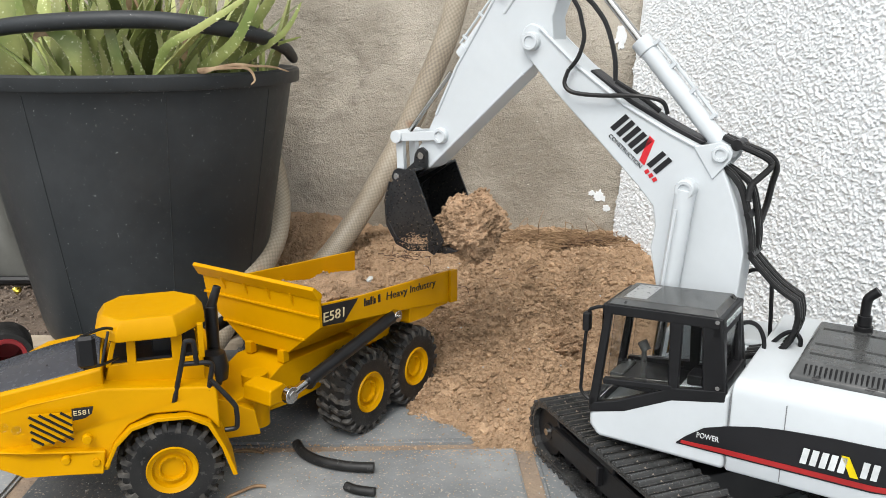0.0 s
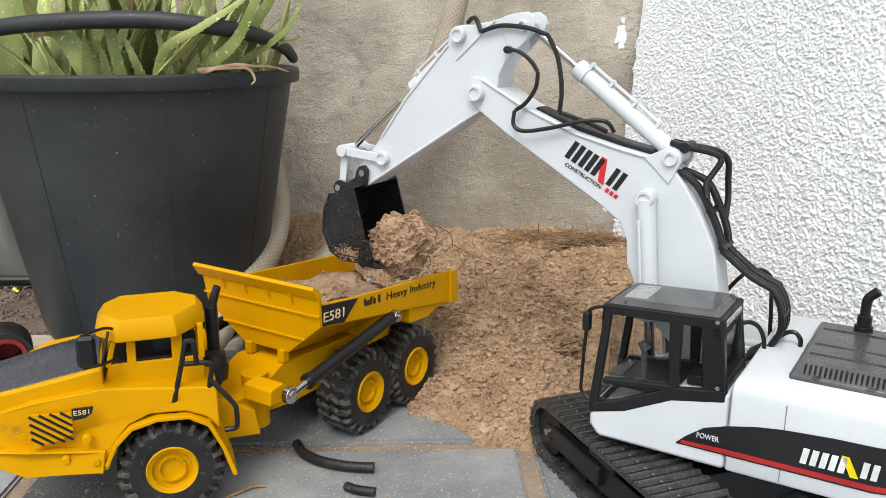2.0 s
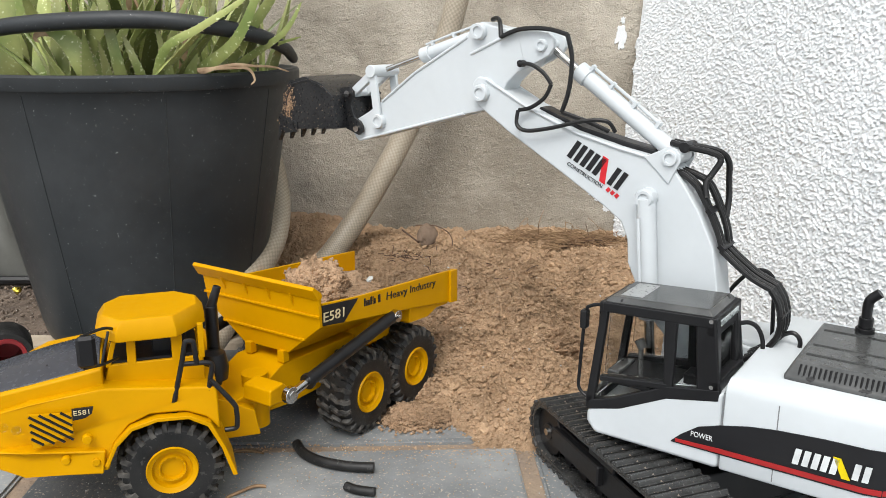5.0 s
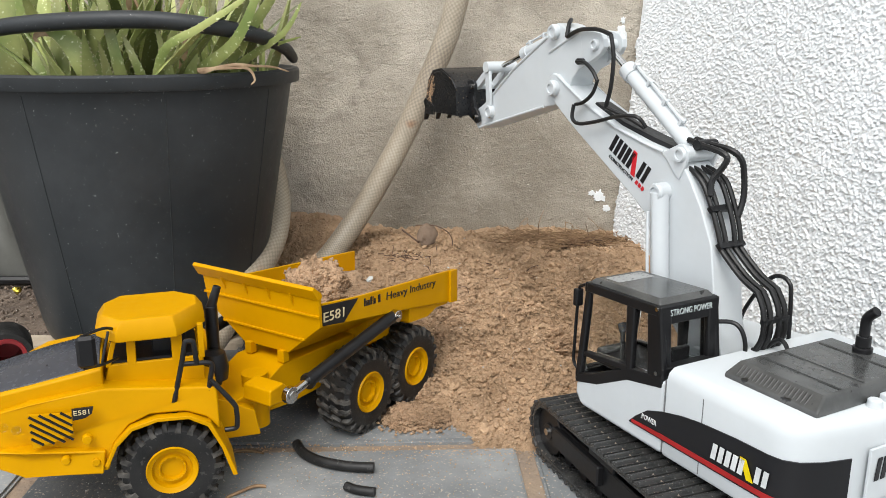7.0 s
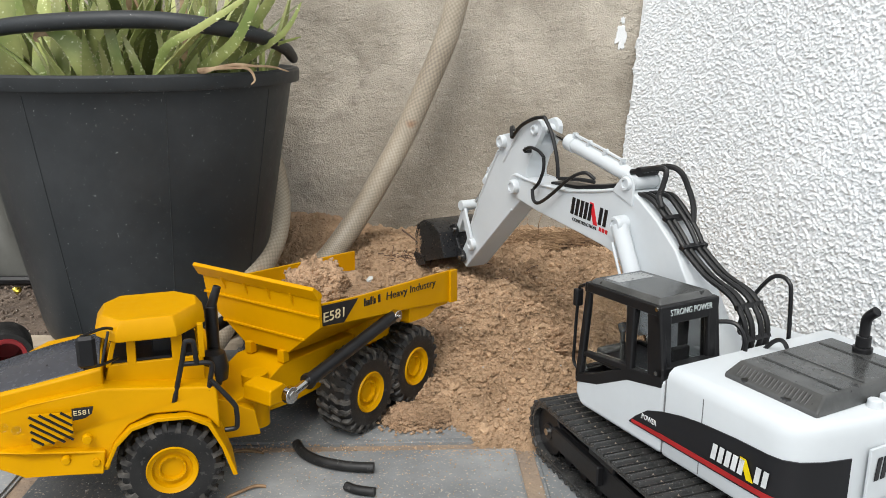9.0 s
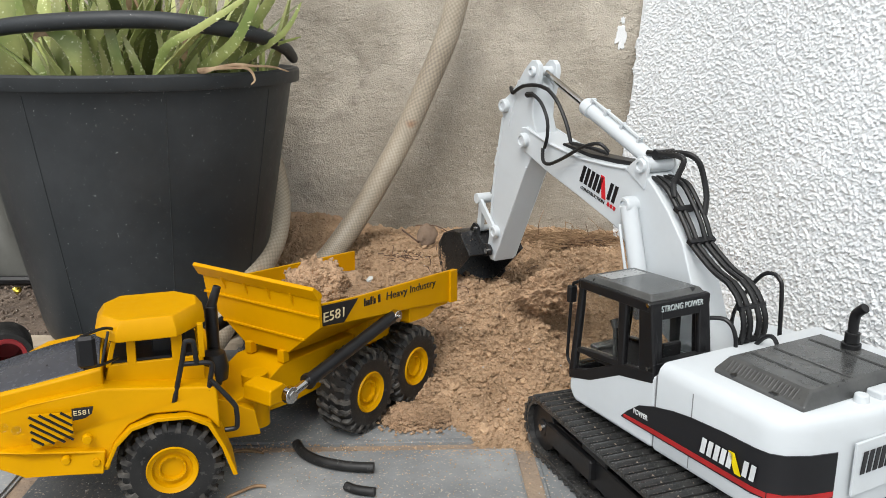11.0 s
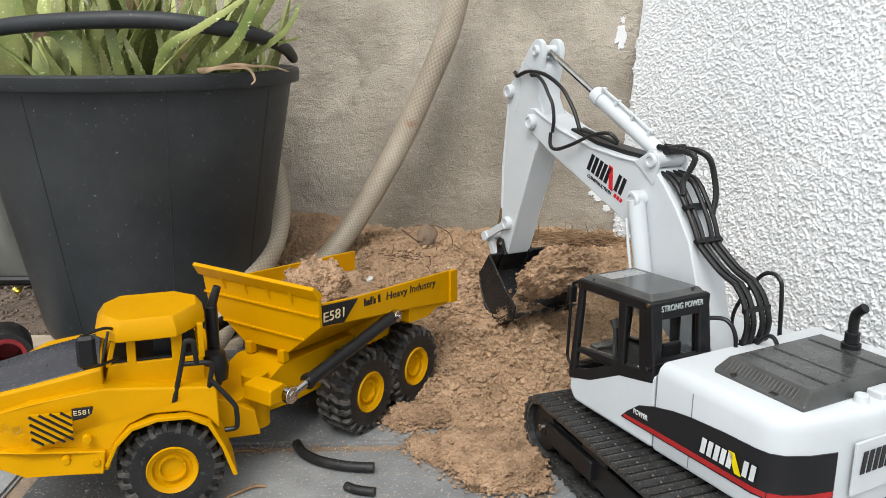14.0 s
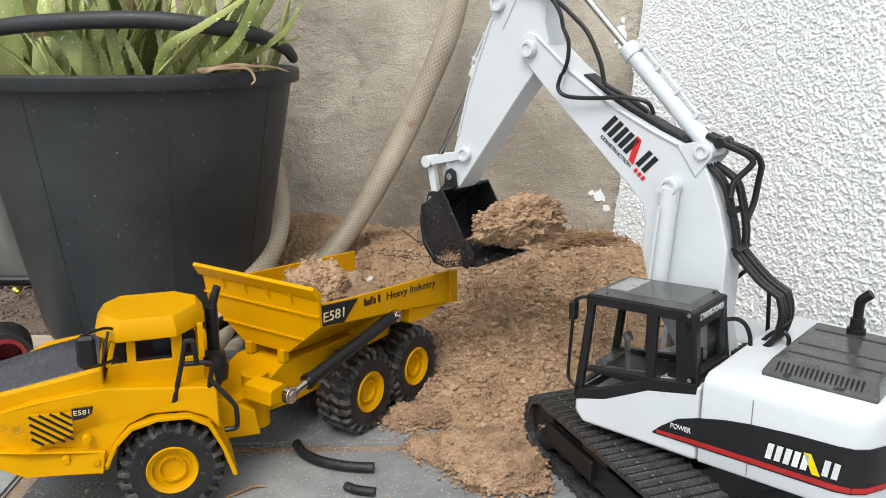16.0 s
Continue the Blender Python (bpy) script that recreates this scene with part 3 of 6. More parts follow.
thing_tube("garden_hose", [(0.0170, 0.93, 0.3373), (0.0048, 0.93, 0.2909), (-0.0205, 0.925, 0.2315), (-0.0430, 0.92, 0.1832), (-0.0644, 0.91, 0.1443), (-0.0878, 0.90, 0.1053), (-0.1098, 0.885, 0.074), (-0.125, 0.87, 0.056), (-0.15, 0.85, 0.03)], 0.0122, [HOSE, HOSE_NET], "thick beige net-reinforced hose leaning on the wall", "hose", 32, 20, 0.0, 0.02, True)
thing_tube("garden_hose", [(-0.25, 0.975, 0.19), (-0.212, 0.947, 0.178), (-0.190, 0.918, 0.158), (-0.1785, 0.893, 0.130), (-0.1735, 0.866, 0.104), (-0.1745, 0.83, 0.0815), (-0.184, 0.775, 0.062), (-0.196, 0.725, 0.042), (-0.207, 0.70, 0.024), (-0.23, 0.66, 0.013), (-0.26, 0.63, 0.013)], 0.0122, [HOSE, HOSE_NET], "thick beige net-reinforced hose curling round the pot, stained brown", "hose", 32, 16, 0.0, 0.02, True)

# ---- toy dump truck ----
FRONT = pose(-0.1656, 0.4648, 0, 0, 0, -161)
REAR = pose(-0.0531, 0.5815, 0, 0, 0, -123)
truck = empty("toy_dump_truck", FRONT, "yellow plastic toy articulated dump truck loaded with sand", "toy truck")
TO_REAR = FRONT.inverted() @ REAR


def tyre_mesh():
    bm = bmesh.new()
    turn = Matrix.Rotation(radians(-90), 4, "X")
    spin(bm, [(0.0155, 0.001), (0.020, 0.0), (0.026, 0.0005), (0.0292, 0.003), (0.0300, 0.007), (0.0300, 0.022), (0.0292, 0.026), (0.026, 0.0285), (0.020, 0.029), (0.0155, 0.028)], 48, turn, True)
    return bm


def lug_mesh():
    """One wavy tread bar from the shoulder to the middle of the tread."""
    bm = bmesh.new()
    rings = []
    for y, x, lo, hi in ((0.0002, 0.0, 0.0248, 0.0284), (0.0014, 0.0002, 0.0280, 0.0312), (0.0042, 0.0012, 0.0294, 0.0322), (0.0074, 0.0004, 0.0296, 0.0324), (0.0106, 0.0022, 0.0296, 0.0324), (0.0143, 0.0036, 0.0296, 0.0322)):
        rings.append([bm.verts.new(v) for v in ((x - 0.0018, y, lo), (x + 0.0018, y, lo), (x + 0.0012, y, hi), (x - 0.0012, y, hi))])
    for p, q in zip(rings, rings[1:]):
        for k in range(4):
            bm.faces.new((p[k], p[(k + 1) % 4], q[(k + 1) % 4], q[k]))
    bm.faces.new(rings[0][::-1]), bm.faces.new(rings[-1])
    return bm


def rim_mesh():
    bm = bmesh.new()
    turn = Matrix.Rotation(radians(-90), 4, "X")
    spin(bm, [(0.0, 0.0055), (0.0066, 0.0055), (0.0072, 0.003), (0.0082, 0.0026), (0.0088, 0.0045), (0.0112, 0.0048), (0.0122, 0.0015), (0.0140, 0.0006), (0.0150, -0.0002), (0.0157, 0.001), (0.0157, 0.027), (0.0, 0.027)], 48, turn)
    for i in range(14):
        a = 2 * math.pi * i / 14
        rod(bm, (0.0077 * math.cos(a), 0.002, 0.0077 * math.sin(a)), (0.0077 * math.cos(a), 0.004, 0.0077 * math.sin(a)), 0.0006, seg=6)
    return bm


bm = tyre_mesh()
tyre0 = finish("tyre", bm, RUBBER, angle=30)
bm = rim_mesh()
rim0 = finish("rim", bm, YELLOW, angle=30)
lug0 = finish("lug", lug_mesh(), LUG, angle=40)
TYRE_ME, RIM_ME, LUG_ME = tyre0.data, rim0.data, lug0.data
for o in (tyre0, rim0, lug0):
    bpy.data.objects.remove(o)
FLIP = Matrix.Translation((0, 0.029, 0)) @ Matrix.Rotation(math.pi, 4, "Z")
# each wheel: outer face at its local y = 0, looking to local -y
for base, u, far in ((Matrix(), 0, 0), (Matrix(), 0, 1), (TO_REAR, 0, 0), (TO_REAR, 0, 1), (TO_REAR, -0.0597, 0), (TO_REAR, -0.0597, 1)):
    m = base @ (pose(u, -0.115, 0.032, 0, u * 300 + far * 20, 0) if far else pose(u, 0, 0.032, 0, u * 300 + 11, 180))
    w = part("wheel", bmesh.new(), RUBBER, truck, m=m)
    bm = bmesh.new()
    rod(bm, (0, 0.008, 0), (0, 0.045, 0), 0.004, seg=10)
    bm.to_mesh(w.data)
    for n_, me in (("tyre", TYRE_ME), ("rim", RIM_ME)):
        o = new(n_, me)
        o.parent = w
        o["label"] = "black rubber tyre with dusty wavy lugs" if n_ == "tyre" else "yellow rim"
    for i in range(44):
        o = new("lug", LUG_ME)
        o.parent = w
        o.matrix_local = Matrix.Rotation(math.pi * i / 22, 4, "Y") @ (FLIP if i % 2 else Matrix())

# front unit
bm = bmesh.new()
prism(bm, [(0.098, 0.052), (0.0785, 0.0455), (0.0355, 0.039), (0.031, 0.056), (0.022, 0.0665), (0.010, 0.0715), (-0.010, 0.0705), (-0.022, 0.065), (-0.03, 0.055), (-0.03, 0.083), (0.034, 0.0905), (0.075, 0.0855), (0.098, 0.078)], -0.116, 0.001)
lower = part("front_body", bm, YELLOW, truck, "yellow bonnet body", 0.0016)
for v in lower.data.vertices:
    if v.co.x > 0.09:
        v.co.y = -0.0575 + (v.co.y + 0.0575) * 0.78
    if v.co.z > 0.075:
        v.co.y = -0.0575 + (v.co.y + 0.0575) * 0.95
bm = bmesh.new()
prism(bm, [(0.104, 0.057), (0.0795, 0.0585), (0.036, 0.0535), (0.0385, 0.0385), (0.0795, 0.0445), (0.104, 0.048)], -0.119, 0.0035)
sk = part("bumper", bm, YELLOW, truck, "yellow bumper skirt", 0.0012)
for v in sk.data.vertices:
    if v.co.x > 0.1:
        v.co.y = -0.0575 + (v.co.y + 0.0575) * 0.74
# mudguard over the front wheel
for y0, y1 in ((-0.032, 0.0055), (-0.121, -0.083)):
    bm = bmesh.new()
    arc = [(0.0375, 0.044), (0.031, 0.0575), (0.0215, 0.0668), (0.006, 0.0705), (-0.012, 0.0695), (-0.0245, 0.0628), (-0.0325, 0.045), (-0.0385, 0.0255)]
    inner = [(-0.0355, 0.0255), (-0.0298, 0.045), (-0.0225, 0.0605), (-0.0115, 0.0672), (0.006, 0.068), (0.0205, 0.0643), (0.0295, 0.0555), (0.0352, 0.0435)]
    prism(bm, arc + inner, y0, y1)
    part("mudguard", bm, YELLOW, truck, bevel=0.0006)


def bonnet_loft(bm, rows):
    """Cross-sections (u, [(y, z), ...]) joined into a closed body."""
    rings = [[bm.verts.new((u, y, z)) for y, z in sec] for u, sec in rows]
    k = len(rings[0])
    for p, q in zip(rings, rings[1:]):
        for i in range(k):
            bm.faces.new((p[i], p[(i + 1) % k], q[(i + 1) % k], q[i]))
    bm.faces.new(rings[0]), bm.faces.new(rings[-1][::-1])


def bonnet_section(z, lift, y0, y1, base):
    return [(y0, base), (y0, z), (y0 - 0.020, z + lift), (y0 - 0.040, z + lift), (y1, z), (y1, base)]


bm = bmesh.new()
bonnet_loft(bm, [(0.0345, bonnet_section(0.1, 0.0055, -0.0095, -0.078, 0.083)), (0.070, bonnet_section(0.0940, 0.006, -0.0095, -0.078, 0.080)), (0.108, bonnet_section(0.086, 0.004, -0.016, -0.074, 0.074))])
part("bonnet", bm, YELLOW, truck, bevel=0.0014)
bm = bmesh.new()
bonnet_loft(bm, [(0.036, bonnet_section(0.1012, 0.0058, -0.0125, -0.075, 0.0985)), (0.070, bonnet_section(0.0952, 0.0062, -0.0125, -0.075, 0.0925)), (0.106, bonnet_section(0.0876, 0.0043, -0.019, -0.072, 0.085))])
plate = part("bonnet_plate", bm, SLATE, truck, "dark grey wet bonnet plate", 0.0004)
for uu in (0.058, 0.081):
    bm = bmesh.new()
    z = 0.1014 - (uu - 0.036) * 0.176
    rod(bm, (uu, -0.0135, z), (uu, -0.0325, z + 0.006), 0.0004, seg=6)
    part("plate_seam", bm, BLACK, plate, m=plate.matrix_local.inverted())
grille = part("grille", bmesh.new(), YELLOW, truck)
bm = bmesh.new()
prism(bm, [(0.0752, 0.0815), (0.0525, 0.0792), (0.0525, 0.0665), (0.063, 0.063), (0.0745, 0.0605)], 0.0, 0.0022)
bm.to_mesh(grille.data)
for i in range(-4, 5):
    # slanting slots, cut short by the rounded lower corner
    a = 0.0775 - 0.0045 * i + 0.02
    x0, z0, x1, z1 = 0.0748, a - 0.02 + 0.003, 0.0528, a - 0.02 - 0.0145
    k0 = max(0.0, (z0 - 0.0808) / (z0 - z1))
    k1 = min(1.0, (z0 - 0.0622) / (z0 - z1))
    if k1 - k0 < 0.12:
        continue
    bm = bmesh.new()
    rod(bm, (x0 + (x1 - x0) * k0, 0.0022, z0 + (z1 - z0) * k0), (x0 + (x1 - x0) * k1, 0.0022, z0 + (z1 - z0) * k1), 0.0008, seg=6)
    part("slot", bm, PRINT_BLK, grille, "black grille slot" if i == 0 else "")
bm = bmesh.new()
prism(bm, [(0.0522, 0.0815), (0.0405, 0.0815), (0.0415, 0.0775), (0.0455, 0.0752), (0.0522, 0.0745)], 0.0, 0.0016)
badge = part("badge", bm, PRINT_BLK, truck, "black model badge")
lettering("E581", 0.0042, 0.0002, PRINT_CREAM, badge, pose(0.0468, 0.0018, 0.0789, 90, 0, 180), width=0.0085)
for u, z in ((0.083, 0.071), (0.0895, 0.0735)):
    bm = bmesh.new()
    bmesh.ops.create_uvsphere(bm, u_segments=14, v_segments=8, radius=0.0026, matrix=pose(u, -0.0035, z))
    part("headlight", bm, GLASS, truck, "small clear headlight")
for u, z, r in ((0.0455, 0.0625, 0.0032), (0.058, 0.051, 0.0028), (0.042, 0.0475, 0.0028)):
    bm = bmesh.new()
    rod(bm, (u, 0.0015, z), (u, 0.0048, z), r, r * 0.8, 14)
    part("boss", bm, YELLOW, truck, bevel=0.0004)
# cab
bm = bmesh.new()
Y0, Y1 = -0.064, -0.0145
prism(bm, [(0.0345, 0.088), (0.031, 0.1), (-0.0235, 0.0995), (-0.0245, 0.066), (0.0345, 0.072)], Y0, Y1)
part("cab_base", bm, YELLOW, truck, bevel=0.001)
for y in (Y0 + 0.002, Y1 - 0.002):
    for (ua, za), (ub, zb), w in (((0.0315, 0.0985), (0.0255, 0.1200), 0.0030), ((0.018, 0.098), (0.0175, 0.1195), 0.0052), ((-0.0085, 0.098), (-0.0085, 0.1195), 0.0065), ((-0.0228, 0.098), (-0.0228, 0.1200), 0.0035)):
        bm = bmesh.new()
        prism(bm, [(ua - w / 2, za), (ua + w / 2, za), (ub + w / 2, zb), (ub - w / 2, zb)], y - 0.002, y + 0.002)
        part("cab_pillar", bm, YELLOW, truck, bevel=0.0005)
bm = bmesh.new()
roof_out = [(0.037, -0.024), (0.025, -0.0075), (-0.009, -0.0075), (-0.0265, -0.030), (-0.0265, -0.052), (-0.012, -0.067), (0.026, -0.067), (0.037, -0.052)]
lo = [bm.verts.new((x, y, 0.1155)) for x, y in roof_out]
mid = [bm.verts.new((x, y, 0.1215)) for x, y in roof_out]
hi = [bm.verts.new((0.004 + (x - 0.004) * 0.86, -0.037 + (y + 0.037) * 0.86, 0.1283)) for x, y in roof_out]
for a, b in ((lo, mid), (mid, hi)):
    for i in range(8):
        bm.faces.new((a[i], a[(i + 1) % 8], b[(i + 1) % 8], b[i]))
bm.faces.new(lo[::-1]), bm.faces.new(hi)
part("cab_roof", bm, YELLOW, truck, bevel=0.0009)
bm = bmesh.new()
box(bm, (-0.002, -0.04, 0.104), (0.016, 0.03, 0.014))
box(bm, (-0.012, -0.04, 0.112), (0.005, 0.03, 0.018))
part("seat", bm, BLACK, truck, "black seat inside the cab", 0.001)
bm = bmesh.new()
box(bm, (0.0055, -0.0393, 0.1005), (0.052, 0.046, 0.002))
part("cab_floor", bm, BLACK, truck)
# mirror, rails, intake stack
mirror = part("wing_mirror", bmesh.new(), BLACK, truck, "black wing mirror on a bent arm")
bm = bmesh.new()
box(bm, (0.0, 0.0, 0.0), (0.0105, 0.0045, 0.0190), pose(0.0405, 0.006, 0.1172))
bm.to_mesh(mirror.data)
mirror.modifiers.new("bevel", "BEVEL").width = 0.0018
bm = bmesh.new()
tube(bm, [(0.043, 0.006, 0.1075), (0.033, 0.0, 0.1065), (0.0255, -0.012, 0.105)], 0.0009, 8, 4)
tube(bm, [(0.043, 0.004, 0.126), (0.032, -0.006, 0.1262), (0.027, -0.012, 0.1235)], 0.0009, 8, 4)
tube(bm, [(0.0335, -0.001, 0.1065), (0.029, -0.008, 0.1235)], 0.0008, 8, 2)
part("mirror_arm", bm, BLACK, mirror)


def rail(pts, r=0.0016, name="handrail", material=BLACK, parent=None, label="black tubular handrail", n=5, m=None):
    bm = bmesh.new()
    tube(bm, pts, r, 10, n)
    return part(name, bm, material, parent or truck, label, m=m)


rail([(-0.0040, -0.003, 0.0700), (-0.0046, -0.003, 0.0770), (-0.0106, -0.003, 0.1015), (-0.0130, -0.003, 0.1125), (-0.0155, -0.003, 0.1140), (-0.0179, -0.003, 0.1120), (-0.0190, -0.003, 0.0985)])
rail([(-0.0095, -0.0035, 0.0995), (-0.0255, -0.0035, 0.0985), (-0.0276, -0.0035, 0.0950), (-0.0260, -0.0035, 0.0866), (-0.0229, -0.0035, 0.0650)])
rail([(-0.0262, -0.002, 0.0880), (-0.0385, -0.001, 0.0715), (-0.0403, -0.001, 0.0660), (-0.0403, -0.001, 0.0570), (-0.0390, -0.0015, 0.0540), (-0.0330, -0.003, 0.0530)])
for u, z in ((-0.0042, 0.0735), (-0.0229, 0.0690)):
    bm = bmesh.new()
    rod(bm, (u, -0.003, z - 0.004), (u, -0.003, z + 0.002), 0.0026, seg=12)
    part("rail_foot", bm, BLACK, truck)
bm = bmesh.new()
rod(bm, (-0.032, -0.055, 0.062), (-0.032, -0.055, 0.118), 0.0042, seg=16)
rod(bm, (-0.032, -0.055, 0.117), (-0.037, -0.055, 0.131), 0.0034, 0.0026, seg=16)
part("exhaust_pipe", bm, BLACK, truck, "black exhaust stack behind the cab", 0.0005)
bm = bmesh.new()
spin(bm, [(0.0, 0.06), (0.0085, 0.06), (0.0095, 0.068), (0.0075, 0.078), (0.0, 0.079)], 20, pose(-0.031, -0.042, 0.012))
part("air_filter", bm, BLACK, truck)
bm = bmesh.new()
prism(bm, [(-0.02, 0.03), (-0.02, 0.064), (-0.036, 0.058), (-0.055, 0.048), (-0.058, 0.03)], -0.080, -0.036)
part("front_chassis", bm, YELLOW, truck, bevel=0.001)
bm = bmesh.new()
rod(bm, (-0.058, -0.058, 0.028), (-0.058, -0.058, 0.066), 0.009, seg=20)
part("pivot", bm, YELLOW, truck)

# rear unit
bm = bmesh.new()
prism(bm, [(0.106, 0.040), (0.102, 0.056), (0.075, 0.0585), (0.058, 0.0665), (-0.05, 0.064), (-0.098, 0.060), (-0.098, 0.036), (0.05, 0.034)], -0.078, -0.034)
chassis = part("rear_chassis", bm, YELLOW, truck, bevel=0.0012, m=TO_REAR)
for y0, y1 in ((-0.034, -0.009), (-0.101, -0.078)):
    bm = bmesh.new()
    prism(bm, [(0.096, 0.055), (0.095, 0.066), (0.083, 0.068), (0.077, 0.062), (0.077, 0.054)], y0, y1)
    part("ram_bracket", bm, YELLOW, truck, bevel=0.0014, m=TO_REAR)
bm = bmesh.new()
prism(bm, [(-0.022, 0.058), (-0.022, 0.094), (-0.046, 0.088), (-0.052, 0.058)], -0.098, -0.02)
part("body_support", bm, YELLOW, truck, bevel=0.001, m=TO_REAR)

SECT = ((0.054, 0.1168, 0.1003, 0.0745), (0.016, 0.1118, 0.0945, 0.0725), (-0.05, 0.1065, 0.0845, 0.0705), (-0.113, 0.1015, 0.0735, 0.069))
bm = bmesh.new()
rings = []
for u, zt, zb, zf in SECT:
    t = 0.0022
    sec = [(0.002, zt), (0.002, zb), (-0.031, zf), (-0.075, zf), (-0.107, zb), (-0.107, zt), (-0.107 + t, zt), (-0.107 + t, zb + 0.001), (-0.074, zf + t), (-0.032, zf + t), (0.002 - t, zb + 0.001), (0.002 - t, zt)]
    rings.append([bm.verts.new((u, y, z)) for y, z in sec])
for p, q in zip(rings, rings[1:]):
    for i in range(12):
        bm.faces.new((p[i], p[(i + 1) % 12], q[(i + 1) % 12], q[i]))
for ring in (rings[0], rings[-1]):
    for a, b in ((0, 11), (1, 10), (2, 9), (3, 8), (4, 7)):
        bm.faces.new((ring[a], ring[a + 1], ring[b - 1], ring[b]))
body = part("dump_body", bm, YELLOW, truck, "yellow open dump body", 0.0006, m=TO_REAR)
# front wall of the body, leaning out to a lip
bm = bmesh.new()
prof = [(0.002, 0.1003), (-0.031, 0.0745), (-0.075, 0.0745), (-0.107, 0.1003), (-0.1085, 0.124), (0.0035, 0.124)]


def lean(z):
    return 0.054 + max(0.0, z - 0.0745) * 0.11


a = [bm.verts.new((lean(z), y, z)) for y, z in prof]
b = [bm.verts.new((lean(z) - 0.003, y, z)) for y, z in prof]
bm.faces.new(a), bm.faces.new(b[::-1])
for i in range(6):
    bm.faces.new((a[i], b[i], b[(i + 1) % 6], a[(i + 1) % 6]))
part("front_panel", bm, YELLOW, body, bevel=0.0006)
bm = bmesh.new()
prism(bm, [(0.0555, 0.1215), (0.0562, 0.1250), (0.0635, 0.1310), (0.0655, 0.1290), (0.0605, 0.1210)], -0.1115, 0.004)
part("front_lip", bm, YELLOW, body, bevel=0.0006)
for z, w0, w1 in ((0.0885, -0.013, -0.092), (0.1085, 0.003, -0.108)):
    bm = bmesh.new()
    box(bm, (lean(z) + 0.0006, (w0 + w1) / 2, z), (0.0018, w0 - w1, 0.0016))
    part("rib", bm, YELLOW, body, bevel=0.0003)
for y in (-0.02, -0.042, -0.064, -0.086):
    bm = bmesh.new()
    prism(bm, [(lean(0.112), 0.1125), (lean(0.112) + 0.004, 0.1225), (lean(0.122), 0.1225)], y - 0.0008, y + 0.0008)
    part("gusset", bm, YELLOW, body)
for y in (-0.036, -0.068):
    bm = bmesh.new()
    box(bm, (0.054, y, 0.0718), (0.006, 0.006, 0.009))
    part("lug", bm, YELLOW, body, bevel=0.0005)
bm = bmesh.new()
prism(bm, [(-0.103, 0.1022), (-0.103, 0.0748), (-0.1135, 0.0735), (-0.1135, 0.1015)], 0.0018, 0.0042)
part("side_post", bm, YELLOW, body, bevel=0.0005)
bm = bmesh.new()
prism(bm, [(-0.05, 0.086), (-0.105, 0.077), (-0.105, 0.073), (-0.088, 0.074), (-0.075, 0.07), (-0.05, 0.072)], -0.02, 0.0)
part("side_brace", bm, YELLOW, body, bevel=0.0006)
bm = bmesh.new()
prism(bm, [(0.0545, 0.1155), (0.0165, 0.1108), (0.0325, 0.0975), (0.0545, 0.1012)], 0.0018, 0.0026)
sticker = part("model_plate", bm, PRINT_BLK, body, "black model number sticker")
lettering("E581", 0.0098, 0.0002, PRINT_CREAM, sticker, pose(0.0425, 0.003, 0.1058, 90, 4.5, 180), width=0.0215, label="cream model number")
# maker's name as plain bars, then the readable words
for k, (u, w) in enumerate(((0.0085, 0.0016), (0.006, 0.0018), (0.0035, 0.0018), (0.001, 0.0018), (-0.0012, 0.0008), (-0.0032, 0.0016), (-0.0085, 0.0026))):
    bm = bmesh.new()
    z = 0.1045 + u * 0.085
    prism(bm, [(u + w / 2, z - 0.0028), (u + w / 2, z + (0.0032 if k in (0, 3, 4, 6) else 0.0012)), (u - w / 2, z + (0.0032 if k in (0, 3, 4, 6) else 0.0012)), (u - w / 2, z - 0.0028)], 0.0018, 0.0023)
    part("name_bar", bm, PRINT_BLK, body)
lettering("Heavy Industry", 0.0085, 0.0002, PRINT_BLK, body, pose(-0.050, 0.0022, 0.1000, 90, 5.0, 180), width=0.066, label="black printed words")
# lifting rams
for y in (0.003, -0.118):
    ram = part("lift_ram", bmesh.new(), BLACK, truck, "black lifting ram with chrome ends", m=TO_REAR)
    a, b = Vector((0.0894, y, 0.0645)), Vector((-0.0254, y, 0.086))
    d = (b - a).normalized()
    bm = bmesh.new()
    rod(bm, a + d * 0.019, b - d * 0.002, 0.0046, seg=18)
    rod(bm, a + d * 0.0165, a + d * 0.0195, 0.0056, seg=18)
    bm.to_mesh(ram.data)
    ram.data.polygons.foreach_set("use_smooth", [True] * len(ram.data.polygons))
    ram.data.set_sharp_from_angle(angle=radians(35))
    bm = bmesh.new()
    rod(bm, a, a + d * 0.018, 0.003, seg=14)
    rod(bm, a - Vector((0, 0.0024, 0)), a + Vector((0, 0.0024, 0)), 0.0058, seg=22)
    rod(bm, a - Vector((0, 0.0034, 0)), a + Vector((0, 0.0034, 0)), 0.0036, seg=6)
    part("ram_eye", bm, CHROME, ram, "chrome rod and eye", 0.0006)
    bm = bmesh.new()
    rod(bm, b - Vector((0, 0.004, 0)), b + Vector((0, 0.0045, 0)), 0.0046, seg=20)
    rod(bm, b + Vector((0, 0.0045, 0)), b + Vector((0, 0.0058, 0)), 0.0016, seg=10)
    part("ram_pin", bm, CHROME, ram, "chrome pin", 0.0005)


